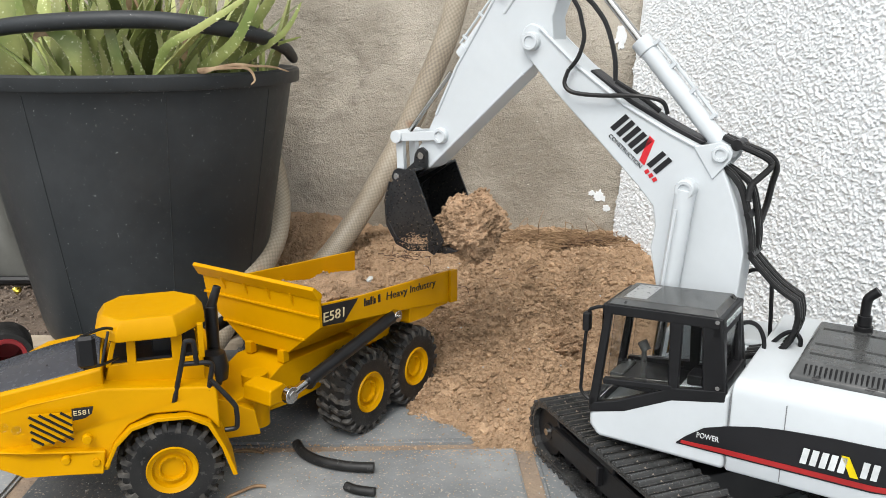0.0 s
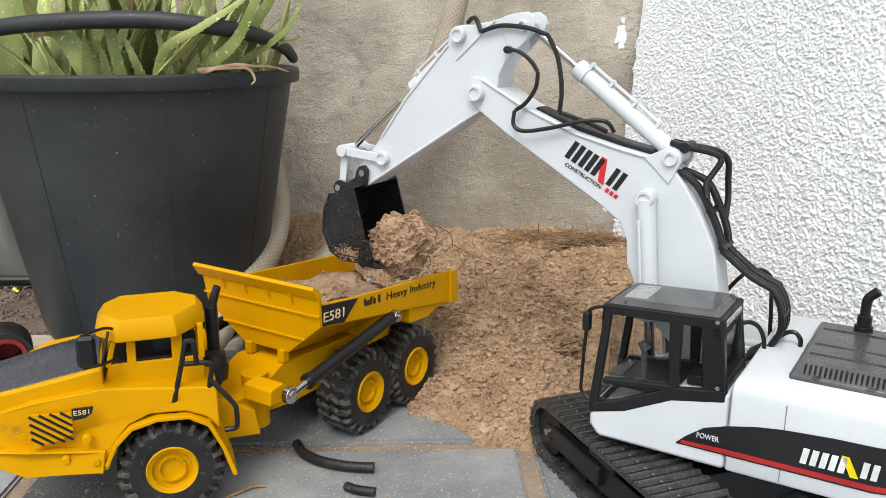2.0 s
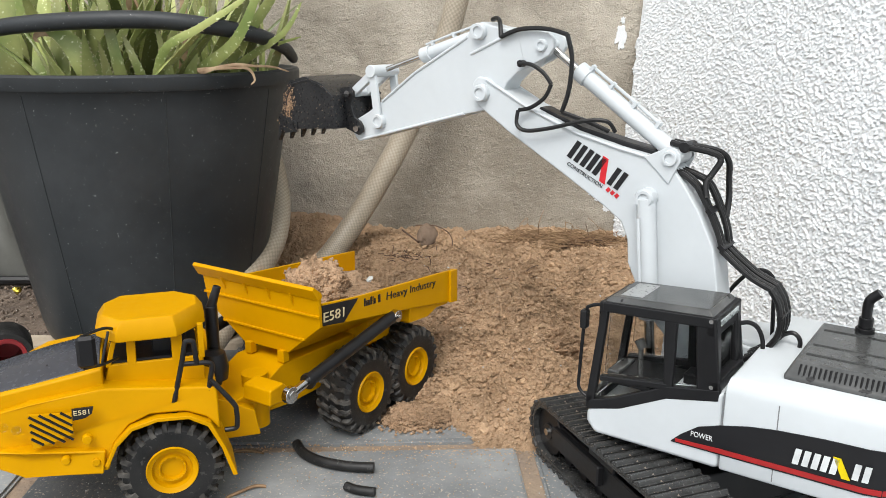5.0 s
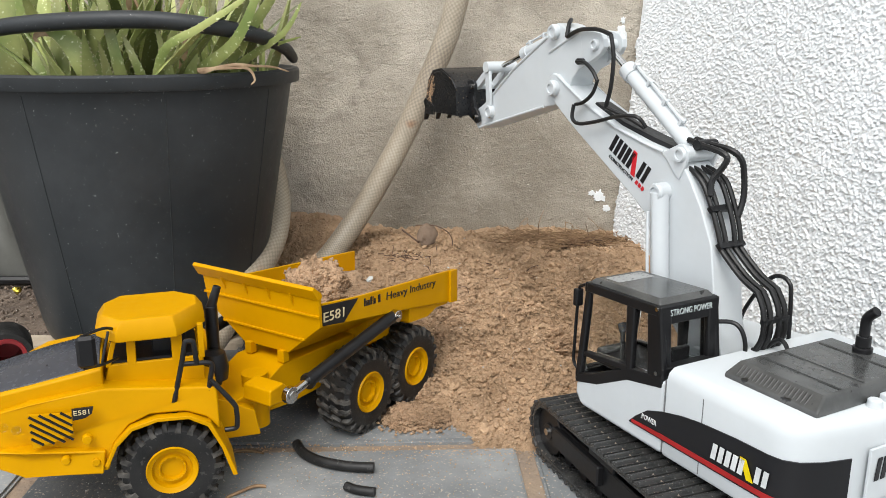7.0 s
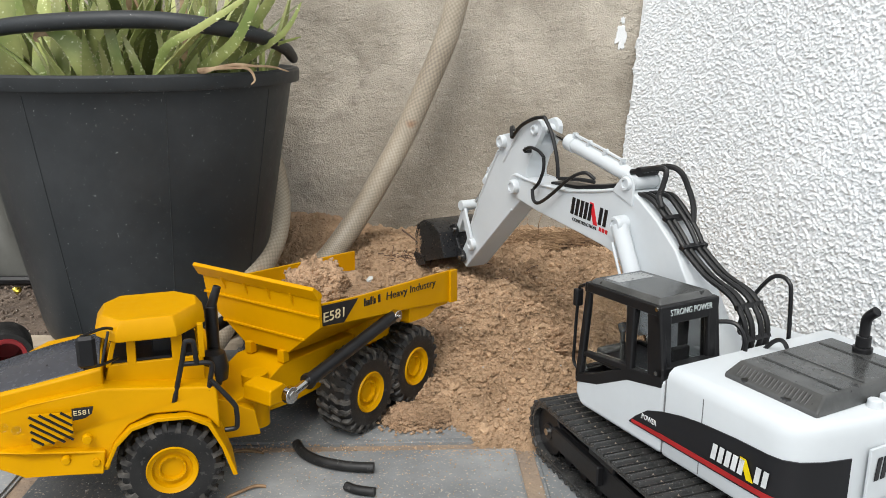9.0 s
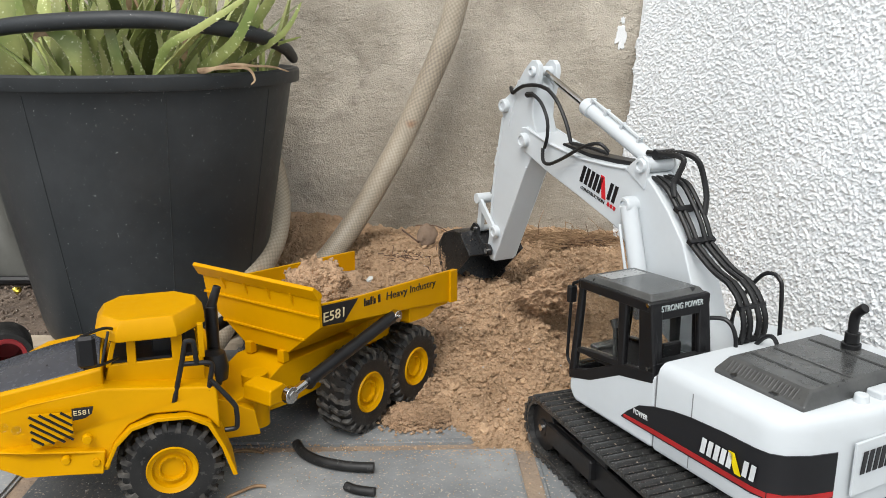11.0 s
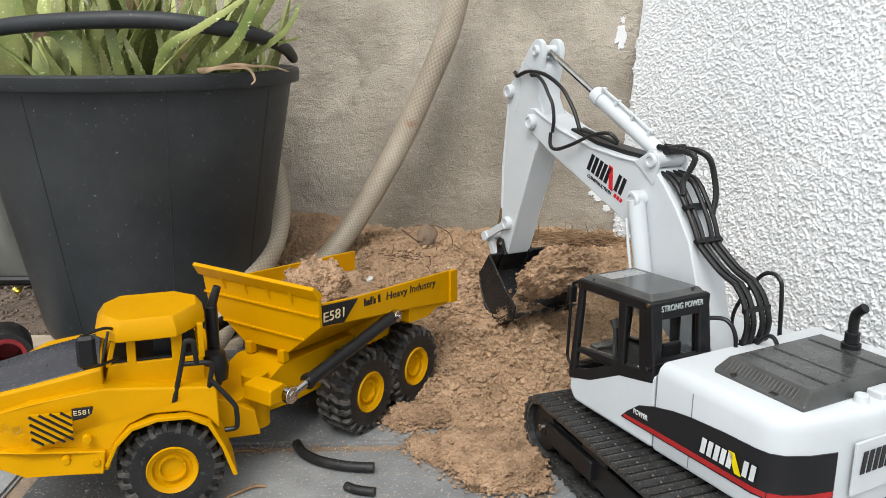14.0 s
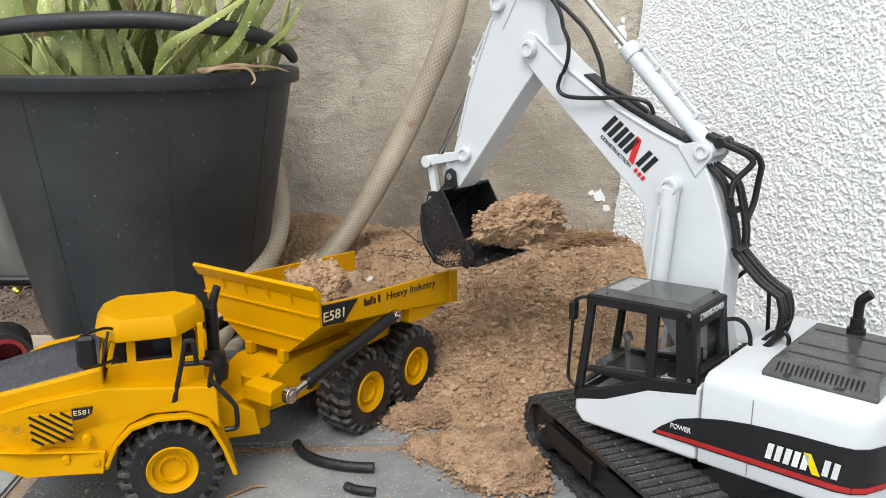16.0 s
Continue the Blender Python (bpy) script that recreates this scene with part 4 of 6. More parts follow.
def sand_heap(name, at, rx, ry, rz, seed, label, category="sand", count=1200, flat=0.0):
    """A crumbly heap: a lumpy shell covered with clods, centred on its own origin."""
    bm = bmesh.new()
    bmesh.ops.create_icosphere(bm, subdivisions=6, radius=1.0)
    for v in bm.verts:
        p = v.co.copy()
        k = 1 + 0.26 * noise.fractal(p * 1.6 + Vector((seed, 0, 0)), 1.0, 2.1, 4) + 0.11 * noise.noise(p * 8 + Vector((seed, 3, 0))) + 0.13 * (0.45 - noise.voronoi(p * 4.5 + Vector((seed, 1, 2)))[0][0]) + 0.07 * (0.45 - noise.voronoi(p * 11)[0][0])
        v.co = Vector((p.x * rx * k, p.y * ry * k, max(p.z * rz * k, -rz * 0.5 if flat else -9)))
    surf = [v.co.copy() for v in bm.verts]
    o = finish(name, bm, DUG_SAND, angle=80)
    o.matrix_world = at
    tagged(o, label, category, kind="stuff")
    rg = random.Random(seed)
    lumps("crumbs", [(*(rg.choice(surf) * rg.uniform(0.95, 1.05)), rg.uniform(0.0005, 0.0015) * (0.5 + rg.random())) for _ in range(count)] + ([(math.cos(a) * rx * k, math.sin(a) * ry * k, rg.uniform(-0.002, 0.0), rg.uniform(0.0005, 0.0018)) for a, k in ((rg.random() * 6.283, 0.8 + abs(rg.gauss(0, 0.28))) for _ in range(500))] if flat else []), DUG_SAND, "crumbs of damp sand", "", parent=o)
    return o


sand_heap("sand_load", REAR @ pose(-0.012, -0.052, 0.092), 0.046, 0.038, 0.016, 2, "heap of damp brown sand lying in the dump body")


# ---- toy excavator ----
BASE_YAW = 110.7
BASE_A, BASE_B = pose(0.1805, 0.5036, 0, 0, 0, BASE_YAW), pose(0.1772, 0.5102, 0, 0, 0, BASE_YAW)
PIVOT = Vector((0.0028, -0.0036, 0.0859))
BOOM_LEN = 0.243
digger = empty("toy_excavator", BASE_A, "white and black plastic toy excavator on rubber tracks", "toy excavator")

# undercarriage
for sg in (1, -1):
    yc = 0.07 * sg
    frame_ = part("track_frame", bmesh.new(), BLACK, digger, "black track frame")
    bm = bmesh.new()
    prism(bm, [(-0.066, 0.012), (-0.07, 0.03), (0.064, 0.032), (0.062, 0.012)], yc - 0.012, yc + 0.0155)
    box(bm, (0.0, yc + sg * 0.012, 0.037), (0.03, 0.012, 0.008))
    box(bm, (0.03, yc + sg * 0.017, 0.024), (0.06, 0.006, 0.014))
    bm.to_mesh(frame_.data)
    frame_.modifiers.new("bevel", "BEVEL").width = 0.001
    for x, r in ((0.0695, 0.0165), (-0.0695, 0.0165)):
        bm = bmesh.new()
        rod(bm, (x, yc - 0.013, 0.0225), (x, yc + 0.0165, 0.0225), r, seg=24)
        rod(bm, (x, yc - 0.015, 0.0225), (x, yc + 0.018, 0.0225), 0.006, seg=16)
        part("idler_wheel", bm, BLACK, digger, bevel=0.0006)
        bm = bmesh.new()
        rod(bm, (x, yc + sg * 0.017, 0.0225), (x, yc + sg * 0.0195, 0.0225), 0.0026, seg=10)
        part("bolt", bm, CHROME, digger, "steel bolt")
    bm = bmesh.new()
    for i in range(6):
        x = -0.05 + 0.02 * i
        rod(bm, (x, yc - 0.012, 0.009), (x, yc + 0.012, 0.009), 0.005, seg=12)
    part("roller_row", bm, BLACK, digger)
    # the belt and its shoes
    belt = part("track", bmesh.new(), TRACK, digger, "black rubber track with ribbed shoes")
    R, half = 0.0205, 0.0695
    per = 4 * half + 2 * math.pi * R

    def loop(s, r=0.0205):
        s %= per
        if s < 2 * half:
            return (half - s, 0.0225 + r, math.pi / 2)
        s -= 2 * half
        if s < math.pi * R:
            a = math.pi / 2 + s / R
            return (-half + r * math.cos(a), 0.0225 + r * math.sin(a), a)
        s -= math.pi * R
        if s < 2 * half:
            return (-half + s, 0.0225 - r, -math.pi / 2)
        a = -math.pi / 2 + (s - 2 * half) / R
        return (half + r * math.cos(a), 0.0225 + r * math.sin(a), a)

    bm = bmesh.new()
    ro, ri = [], []
    for i in range(64):
        for lst, r in ((ro, 0.0203), (ri, 0.0172)):
            x, z, a = loop(per * i / 64, r)
            lst.append([bm.verts.new((x, yc + y, z)) for y in (-0.0205, 0.0205)])
    for i in range(64):
        j = (i + 1) % 64
        bm.faces.new((ro[i][0], ro[i][1], ro[j][1], ro[j][0]))
        bm.faces.new((ri[i][0], ri[j][0], ri[j][1], ri[i][1]))
        for k in (0, 1):
            bm.faces.new((ro[i][k], ri[i][k], ri[j][k], ro[j][k]))
    bmesh.ops.recalc_face_normals(bm, faces=bm.faces)
    bm.to_mesh(belt.data)
    first = None
    for i in range(50):
        x, z, a = loop(per * i / 50, 0.0203)
        m = Matrix.Translation((x, yc, z)) @ Matrix.Rotation(-(a - math.pi / 2), 4, "Y")
        if first is None:
            bm = bmesh.new()
            prism(bm, [(-0.0034, -0.0006), (-0.0034, 0.0012), (-0.0022, 0.0014), (-0.0014, 0.0030), (0.0002, 0.0030), (0.0010, 0.0014), (0.0034, 0.0012), (0.0034, -0.0006)], -0.0212, 0.0212)
            first = part("track_shoe", bm, TRACK, belt, m=m)
        else:
            again(first, belt, m)
bm = bmesh.new()
prism(bm, [(-0.05, 0.018), (-0.045, 0.04), (0.045, 0.04), (0.05, 0.018)], -0.055, 0.055)
rod(bm, (0, 0, 0.038), (0, 0, 0.052), 0.042, seg=32)
part("undercarriage", bm, BLACK, digger, bevel=0.001)

# upper structure, in its own space: x ahead, y to the left, z up
house = part("upper_body", bmesh.new(), WHITE, digger, "white engine body with black side stripe")


def fill(ob, build, bevel=0.0, angle=35):
    bm = bmesh.new()
    build(bm)
    bmesh.ops.recalc_face_normals(bm, faces=bm.faces)
    bm.to_mesh(ob.data)
    ob.data.polygons.foreach_set("use_smooth", [True] * len(ob.data.polygons))
    ob.data.set_sharp_from_angle(angle=radians(angle))
    if bevel:
        mod = ob.modifiers.new("bevel", "BEVEL")
        mod.width, mod.segments, mod.limit_method, mod.angle_limit = bevel, 3, "ANGLE", radians(40)
        mod.harden_normals = True


REAR_X = -0.1235
PLAN = [(-0.0212, 0.07), (-0.096, 0.07), (-0.1035, 0.0688), (-0.1095, 0.0635), (-0.1150, 0.0525), (-0.1190, 0.0370), (REAR_X + 0.001, 0.018)]
PLAN = PLAN + [(x, -y) for x, y in PLAN[::-1]]


def engine_body(bm):
    """The plan run up from the floor to a shoulder and a slightly smaller top."""
    levels = ((0.0505, 0.985), (0.053, 1.0), (0.0985, 1.0), (0.1030, 0.985), (0.1060, 0.95), (0.1072, 0.90))
    rings = []
    for z, k in levels:
        rings.append([bm.verts.new((-0.066 + (x + 0.066) * (1 if x > -0.05 and z < 0.1 else 0.5 + k / 2), y * k, z)) for x, y in PLAN])
    n = len(PLAN)
    for p, q in zip(rings, rings[1:]):
        for i in range(n):
            bm.faces.new((p[i], p[(i + 1) % n], q[(i + 1) % n], q[i]))
    bm.faces.new(rings[0][::-1]), bm.faces.new(rings[-1])


fill(house, engine_body, 0.0012, 50)
bm = bmesh.new()
prism(bm, [(0.0565, 0.0510), (0.0625, 0.0585), (0.0625, 0.0665), (0.050, 0.0735), (0.035, 0.080), (0.012, 0.0895), (-0.008, 0.0925), (-0.0205, 0.0985), (-0.0207, 0.0505)], 0.0215, 0.07)
part("cab_plinth", bm, WHITE, house, bevel=0.003)
bm = bmesh.new()
prism(bm, [(0.0465, 0.051), (0.052, 0.06), (0.05, 0.092), (-0.0205, 0.099), (-0.0207, 0.0505)], -0.07, -0.024)
part("side_plinth", bm, WHITE, house, bevel=0.003)
bm = bmesh.new()
box(bm, (0.0, -0.001, 0.0525), (0.11, 0.046, 0.007))
part("deck", bm, BLACK, house)
bm = bmesh.new()
for y in (-0.0185, 0.0135):
    prism(bm, [(-0.018, 0.055), (-0.02, 0.094), (0.012, 0.098), (0.05, 0.075), (0.05, 0.055)], y - 0.002, y + 0.002)
part("boom_mount", bm, WHITE, house, bevel=0.001)
# stripe on both sides, running round the rear corners
TOPLINE = [(0.0072, 0.0612), (0.002, 0.0665), (-0.008, 0.0742), (-0.0205, 0.0785), (-0.036, 0.0822), (-0.05, 0.0842), (-0.075, 0.086), (-0.096, 0.0865)]


def skin(bm, line, y_side, out):
    """A thin band along the flank and round the corner; line: (x, y, low, high)."""
    a = [(bm.verts.new((x, y * y_side, lo)), bm.verts.new((x, y * y_side, hi))) for x, y, lo, hi in line]
    b = [(bm.verts.new((x - out * (y < 0.069), (y + out) * y_side, lo)), bm.verts.new((x - out * (y < 0.069), (y + out) * y_side, hi))) for x, y, lo, hi in line]
    for p, q, r, t in zip(a, a[1:], b, b[1:]):
        for f in ((p[0], q[0], q[1], p[1]), (r[1], t[1], t[0], r[0]), (p[1], q[1], t[1], r[1]), (p[0], r[0], t[0], q[0])):
            bm.faces.new(f)
    for p, r in ((a[0], b[0]), (a[-1], b[-1])):
        bm.faces.new((p[0], p[1], r[1], r[0]))


for side in (-1, 1):
    flank = [(x, 0.0699, 0.0606, z) for x, z in TOPLINE] + [(x, y - 0.0001, 0.0612, 0.0868) for x, y in PLAN[2:6]]
    bm = bmesh.new()
    skin(bm, flank, side, 0.0007)
    stripe = part("side_stripe", bm, PRINT_BLK, house, "black side stripe")
    bm = bmesh.new()
    skin(bm, [(0.0045, 0.0702, 0.0616, 0.0634), (-0.02, 0.0702, 0.0616, 0.0644), (-0.096, 0.0702, 0.0618, 0.0648)] + [(x, y + 0.0002, 0.0620, 0.0650) for x, y in PLAN[2:6]], side, 0.0009)
    part("red_line", bm, RED, stripe, "dark red line")
lettering("POWER", 0.0046, 0.0002, PRINT_WHT, stripe, pose(-0.0105, 0.0711, 0.0692, 90, 0, 180), width=0.0125)


def emblem(parent, m, h, mats, y, wide=1.0):
    """A row of plain leaning bars with one slanting coloured bar, in place of a mark."""
    def stem(x):
        return [(x, 0), (x + 0.27, 0), (x + 0.39, 1), (x + 0.12, 1)]

    shapes = [(stem(x), 0) for x in (0, 0.40, 0.80, 1.18, 1.56)] + [([(1.98, 1.08), (1.66, 1.08), (2.10, -0.12), (2.44, -0.12)], 1)] + [([(x + 0.26, 0), (x, 0), (x + 0.10, 1), (x + 0.36, 1)], 0) for x in (2.48, 2.88)]
    for pts, k in shapes:
        bm = bmesh.new()
        prism(bm, [(x * h * wide, z * h) for x, z in pts], y, y + 0.0003 + 0.0002 * k)
        part("mark", bm, mats[k], parent, m=m)


emblem(stripe, pose(-0.0600, 0.1422, 0.0682, 0, 0, 180), 0.0092, (PRINT_WHT, PRINT_YEL), 0.0704, 1.3)
for x, z1 in ((-0.0212, 0.0985), (-0.0505, 0.0985)):
    for side in (-1, 1):
        bm = bmesh.new()
        box(bm, (x, side * 0.0699, (0.053 + z1) / 2), (0.0005, 0.0007, z1 - 0.053))
        part("panel_seam", bm, SEAM, house)
# engine hood with louvres and exhaust
bm = bmesh.new()
b0 = [(-0.047, 0.0525), (-0.047, -0.0405), (-0.108, -0.0405), (-0.108, 0.0525)]
lo = [bm.verts.new((x, y, 0.1065)) for x, y in b0]
md = [bm.verts.new((x, y, 0.1095)) for x, y in b0]
hi = [bm.verts.new((-0.0785 + (x + 0.0785) * 0.9, 0.004 + (y - 0.004) * 0.82, 0.1165)) for x, y in b0]
for a, b in ((lo, md), (md, hi)):
    for i in range(4):
        bm.faces.new((a[i], a[(i + 1) % 4], b[(i + 1) % 4], b[i]))
bm.faces.new(lo), bm.faces.new(hi[::-1])
hood = part("engine_hood", bm, SMOKE, house, "dark smoked engine hood, wet", 0.0016)
for i in range(18):
    bm = bmesh.new()
    x = -0.0545 - i * 0.0026
    rod(bm, (x, 0.0505, 0.1105), (x, 0.0455, 0.1150), 0.0007, seg=6)
    part("louvre", bm, BLACK, hood)
for y in (-0.018, 0.012, 0.03):
    bm = bmesh.new()
    box(bm, (-0.0785, y, 0.1168), (0.05, 0.001, 0.0008))
    part("hood_rib", bm, SMOKE, hood)
bm = bmesh.new()
rod(bm, (-0.0745, -0.0275, 0.112), (-0.0745, -0.0275, 0.1195), 0.0055, seg=20)
rod(bm, (-0.0745, -0.0275, 0.1195), (-0.0745, -0.0275, 0.126), 0.0042, seg=20)
tube(bm, [(-0.0745, -0.0275, 0.125), (-0.0745, -0.0275, 0.134), (-0.0758, -0.0275, 0.138), (-0.0803, -0.0275, 0.1425)], 0.003, 16, 5)
part("exhaust_pipe", bm, BLACK, house, "black bent exhaust pipe", 0.0004)
bm = bmesh.new()
box(bm, (-0.1125, -0.004, 0.1085), (0.010, 0.016, 0.005))
part("filler_box", bm, WHITE, house, bevel=0.0012)
for y in (-0.022, 0.014):
    bm = bmesh.new()
    rod(bm, (-0.1125, y, 0.106), (-0.1125, y, 0.1115), 0.0042, 0.0036, 18)
    part("filler_cap", bm, WHITE, house, bevel=0.0008)
bm = bmesh.new()
prism(bm, [(-0.0005, 0.0), (0.0012, 0.0), (0.0012, 0.030), (-0.0005, 0.030)], -0.030, 0.030)
part("tail_panel", bm, WHITE, house, bevel=0.0005, m=pose(REAR_X - 0.0006, 0, 0.062))
emblem(house, pose(REAR_X - 0.0012, 0.026, 0.074, 0, 0, -90), 0.0125, (PRINT_BLK, PRINT_RED), -0.0006)

# cab
cab = part("cab", bmesh.new(), BLACK, digger, "black cab with clear windows")
YR, YL = 0.0235, 0.0702


yc, wc = (YL + YR) / 2, YL - YR
fill(cab, lambda bm: box(bm, (0.02, yc, 0.088), (0.06, wc - 0.004, 0.003)), 0.0006)
for y in (YL - 0.0022, YR + 0.0022):
    for a, b, wa, wb in (((0.0605, 0.070), (0.0530, 0.136), 0.006, 0.005), ((0.0118, 0.090), (0.0128, 0.138), 0.0058, 0.0080), ((-0.0118, 0.096), (-0.0072, 0.138), 0.0140, 0.0115)):
        bm = bmesh.new()
        prism(bm, [(a[0] - wa / 2, a[1]), (a[0] + wa / 2, a[1]), (b[0] + wb / 2, b[1]), (b[0] - wb / 2, b[1])], y - 0.0022, y + 0.0022)
        part("pillar", bm, BLACK, cab, bevel=0.0014)
    for pts in ([(0.0625, 0.066), (0.0605, 0.073), (0.045, 0.078), (0.012, 0.094), (-0.018, 0.099), (-0.018, 0.092), (0.012, 0.086), (0.04, 0.072)], [(0.0545, 0.087), (0.0545, 0.0905), (0.012, 0.0955), (0.012, 0.0915)], [(0.0545, 0.1315), (0.0545, 0.1375), (-0.0115, 0.1405), (-0.0115, 0.134)]):
        bm = bmesh.new()
        prism(bm, pts, y - 0.0024, y + 0.0024)
        part("window_rail", bm, BLACK, cab, bevel=0.0008)
for c, sz in (((-0.0145, yc, 0.099), (0.007, wc, 0.010)), ((-0.0105, yc, 0.1345), (0.006, wc, 0.012)), ((0.0545, yc, 0.134), (0.005, wc, 0.007)), ((0.0605, yc, 0.072), (0.005, wc, 0.010))):
    bm = bmesh.new()
    box(bm, c, sz)
    part("cross_rail", bm, BLACK, cab, bevel=0.0012)
for y in (YR + 0.0046, YL - 0.0046):
    bm = bmesh.new()
    prism(bm, [(-0.0170, 0.098), (-0.0120, 0.098), (-0.0085, 0.138), (-0.0135, 0.138)], y - 0.0042, y + 0.0042)
    part("rear_pillar", bm, BLACK, cab, bevel=0.0016)
bm = bmesh.new()
ro = [(0.0545, YR + 0.002), (0.0545, YL - 0.001), (-0.0115, YL - 0.001), (-0.0115, YR + 0.002)]
lo = [bm.verts.new((x, y, 0.1372 if x > 0 else 0.140)) for x, y in ro]
hi = [bm.verts.new((0.0205 + (x - 0.0205) * 0.9, 0.047 + (y - 0.047) * 0.88, 0.1410 if x > 0 else 0.1438)) for x, y in ro]
for i in range(4):
    bm.faces.new((lo[i], lo[(i + 1) % 4], hi[(i + 1) % 4], hi[i]))
bm.faces.new(lo), bm.faces.new(hi[::-1])
part("roof", bm, SMOKE, cab, "dark grey cab roof, wet", 0.0012)
ROOF = pose(0.0, 0.047, 0.14235, 0, 2.6, 0)
for name, cx, w, d, mm in (("roof_hatch", 0.039, 0.017, 0.030, mat("pale_hatch", (0.33, 0.34, 0.34), (0.25, 0.26, 0.26), 60, 0.3)), ("roof_panel", 0.007, 0.024, 0.020, SMOKE)):
    bm = bmesh.new()
    box(bm, (cx, 0, 0.0004), (w, d, 0.0012))
    part(name, bm, mm, cab, bevel=0.0004, m=ROOF)
# panes
for name, pts, y in (("side_window", [(0.0520, 0.092), (0.0500, 0.1325), (0.0165, 0.135), (0.0145, 0.0965)], YL - 0.0025), ("side_window", [(0.0090, 0.096), (0.0090, 0.135), (-0.0052, 0.136), (-0.0085, 0.0985)], YL - 0.0025), ("side_window", [(0.054, 0.076), (0.054, 0.088), (0.013, 0.0925), (0.013, 0.0905)], YL - 0.0025), ("side_window", [(0.0520, 0.092), (0.0500, 0.1325), (-0.0052, 0.136), (-0.0085, 0.0985)], YR + 0.0025)):
    bm = bmesh.new()
    prism(bm, pts, y - 0.0004, y + 0.0004)
    o = part(name, bm, GLASS, cab, "clear plastic window")
    o.visible_shadow = False
for name, c, s in (("rear_window", (-0.0128, 0.047, 0.1165), (0.0008, 0.038, 0.026)), ("windscreen", (0.0572, 0.047, 0.104), (0.0008, 0.041, 0.056))):
    bm = bmesh.new()
    box(bm, c, s)
    o = part(name, bm, GLASS, cab, "clear plastic window")
    o.visible_shadow = False
lettering("STRONG POWER", 0.0054, 0.0003, PRINT_PALE, cab, pose(-0.0138, 0.0465, 0.1357, 90, 0, -90), width=0.033, label="white printed words")
bm = bmesh.new()
box(bm, (0.003, 0.045, 0.0935), (0.012, 0.014, 0.007))
box(bm, (-0.005, 0.045, 0.1025), (0.004, 0.014, 0.014))
part("seat", bm, BLACK, cab, "black driver's seat", 0.0012)
bm = bmesh.new()
rod(bm, (0.034, 0.055, 0.088), (0.035, 0.055, 0.110), 0.0016, seg=10)
rod(bm, (0.0335, 0.055, 0.108), (0.0365, 0.055, 0.113), 0.003, seg=12)
part("control_lever", bm, SMOKE, cab, "grey control lever")
bm = bmesh.new()
box(bm, (0.050, 0.047, 0.089), (0.008, 0.026, 0.005))
part("console", bm, SMOKE, cab, bevel=0.001)
bm = bmesh.new()
tube(bm, [(0.056, 0.066, 0.1345), (0.0635, 0.0665, 0.1325), (0.0672, 0.0665, 0.126), (0.0695, 0.0665, 0.088), (0.0690, 0.0665, 0.077), (0.0620, 0.0665, 0.072)], 0.0011, 10, 5)
part("grab_rail", bm, BLACK, cab, "black grab rail")
bm = bmesh.new()
box(bm, (0.0675, 0.0665, 0.1235), (0.0045, 0.006, 0.012))
part("mirror", bm, BLACK, cab, bevel=0.0012)
for x, z in ((-0.0105, 0.1385), (-0.0135, 0.1)):
    bm = bmesh.new()
    rod(bm, (x, 0.0695, z), (x, 0.0712, z), 0.0013, seg=10)
    part("screw", bm, CHROME, cab)

# boom, in its own space: origin at its foot pin, x to the elbow pin
boom = part("boom", bmesh.new(), WHITE, digger, "white cranked boom")
BOOM_OUT = [(0.2535, 0.0055), (0.2470, 0.0105), (0.2380, 0.0118), (0.2115, 0.0200), (0.174, 0.0345), (0.1457, 0.0500), (0.1255, 0.0625), (0.112, 0.0665), (0.1013, 0.0650), (0.0822, 0.0606), (0.0591, 0.0519), (0.0441, 0.0409), (0.018, 0.021), (-0.008, 0.010), (-0.010, -0.004), (0.0, -0.012), (0.02, -0.013), (0.055, -0.0115), (0.0874, 0.0013), (0.0985, 0.0115), (0.1102, 0.0165), (0.1265, 0.0142), (0.1624, 0.0065), (0.2087, -0.0040), (0.2397, -0.0090), (0.2500, -0.0065), (0.2540, 0.0)]
fill(boom, lambda bm: prism(bm, BOOM_OUT, -0.0125, 0.0125), 0.0012)


def pin(parent, x, z, r, w, name="pin_boss", material=WHITE, hole=True, label=""):
    bm = bmesh.new()
    rod(bm, (x, -w, z), (x, w, z), r, seg=24)
    o = part(name, bm, material, parent, label, 0.0007)
    if hole:
        for s in (-1, 1):
            bm = bmesh.new()
            spin(bm, [(r * 0.52, -0.0004), (r * 0.58, 0.0012), (r * 0.86, 0.0012), (r * 0.97, -0.0004)], 28, Matrix.Translation((x, s * w, z)) @ Matrix.Rotation(radians(-90 * s), 4, "X"), True)
            part("pin_ring", bm, material, parent)
    return o


pin(boom, BOOM_LEN, 0.0, 0.0062, 0.0165)
pin(boom, 0.118, 0.0700, 0.0052, 0.0148)
pin(boom, 0.1095, 0.0425, 0.0062, 0.0215)
for s in (-1, 1):
    bm = bmesh.new()
    prism(bm, [(0.107, 0.058), (0.1120, 0.0735), (0.1150, 0.0762), (0.1210, 0.0762), (0.1240, 0.0735), (0.1300, 0.058)], s * 0.0125 - 0.0012, s * 0.0125 + 0.0012)
    part("cylinder_ear", bm, WHITE, boom, bevel=0.0005)
bm = bmesh.new()
prism(bm, [(0.206, 0.0215), (0.174, 0.0340), (0.1457, 0.0495), (0.129, 0.0605), (0.129, 0.0640), (0.147, 0.0530), (0.175, 0.0372), (0.206, 0.0242)], -0.007, 0.007)
part("cable_duct", bm, BLACK, boom, "black cable duct along the boom", 0.001)
bm = bmesh.new()
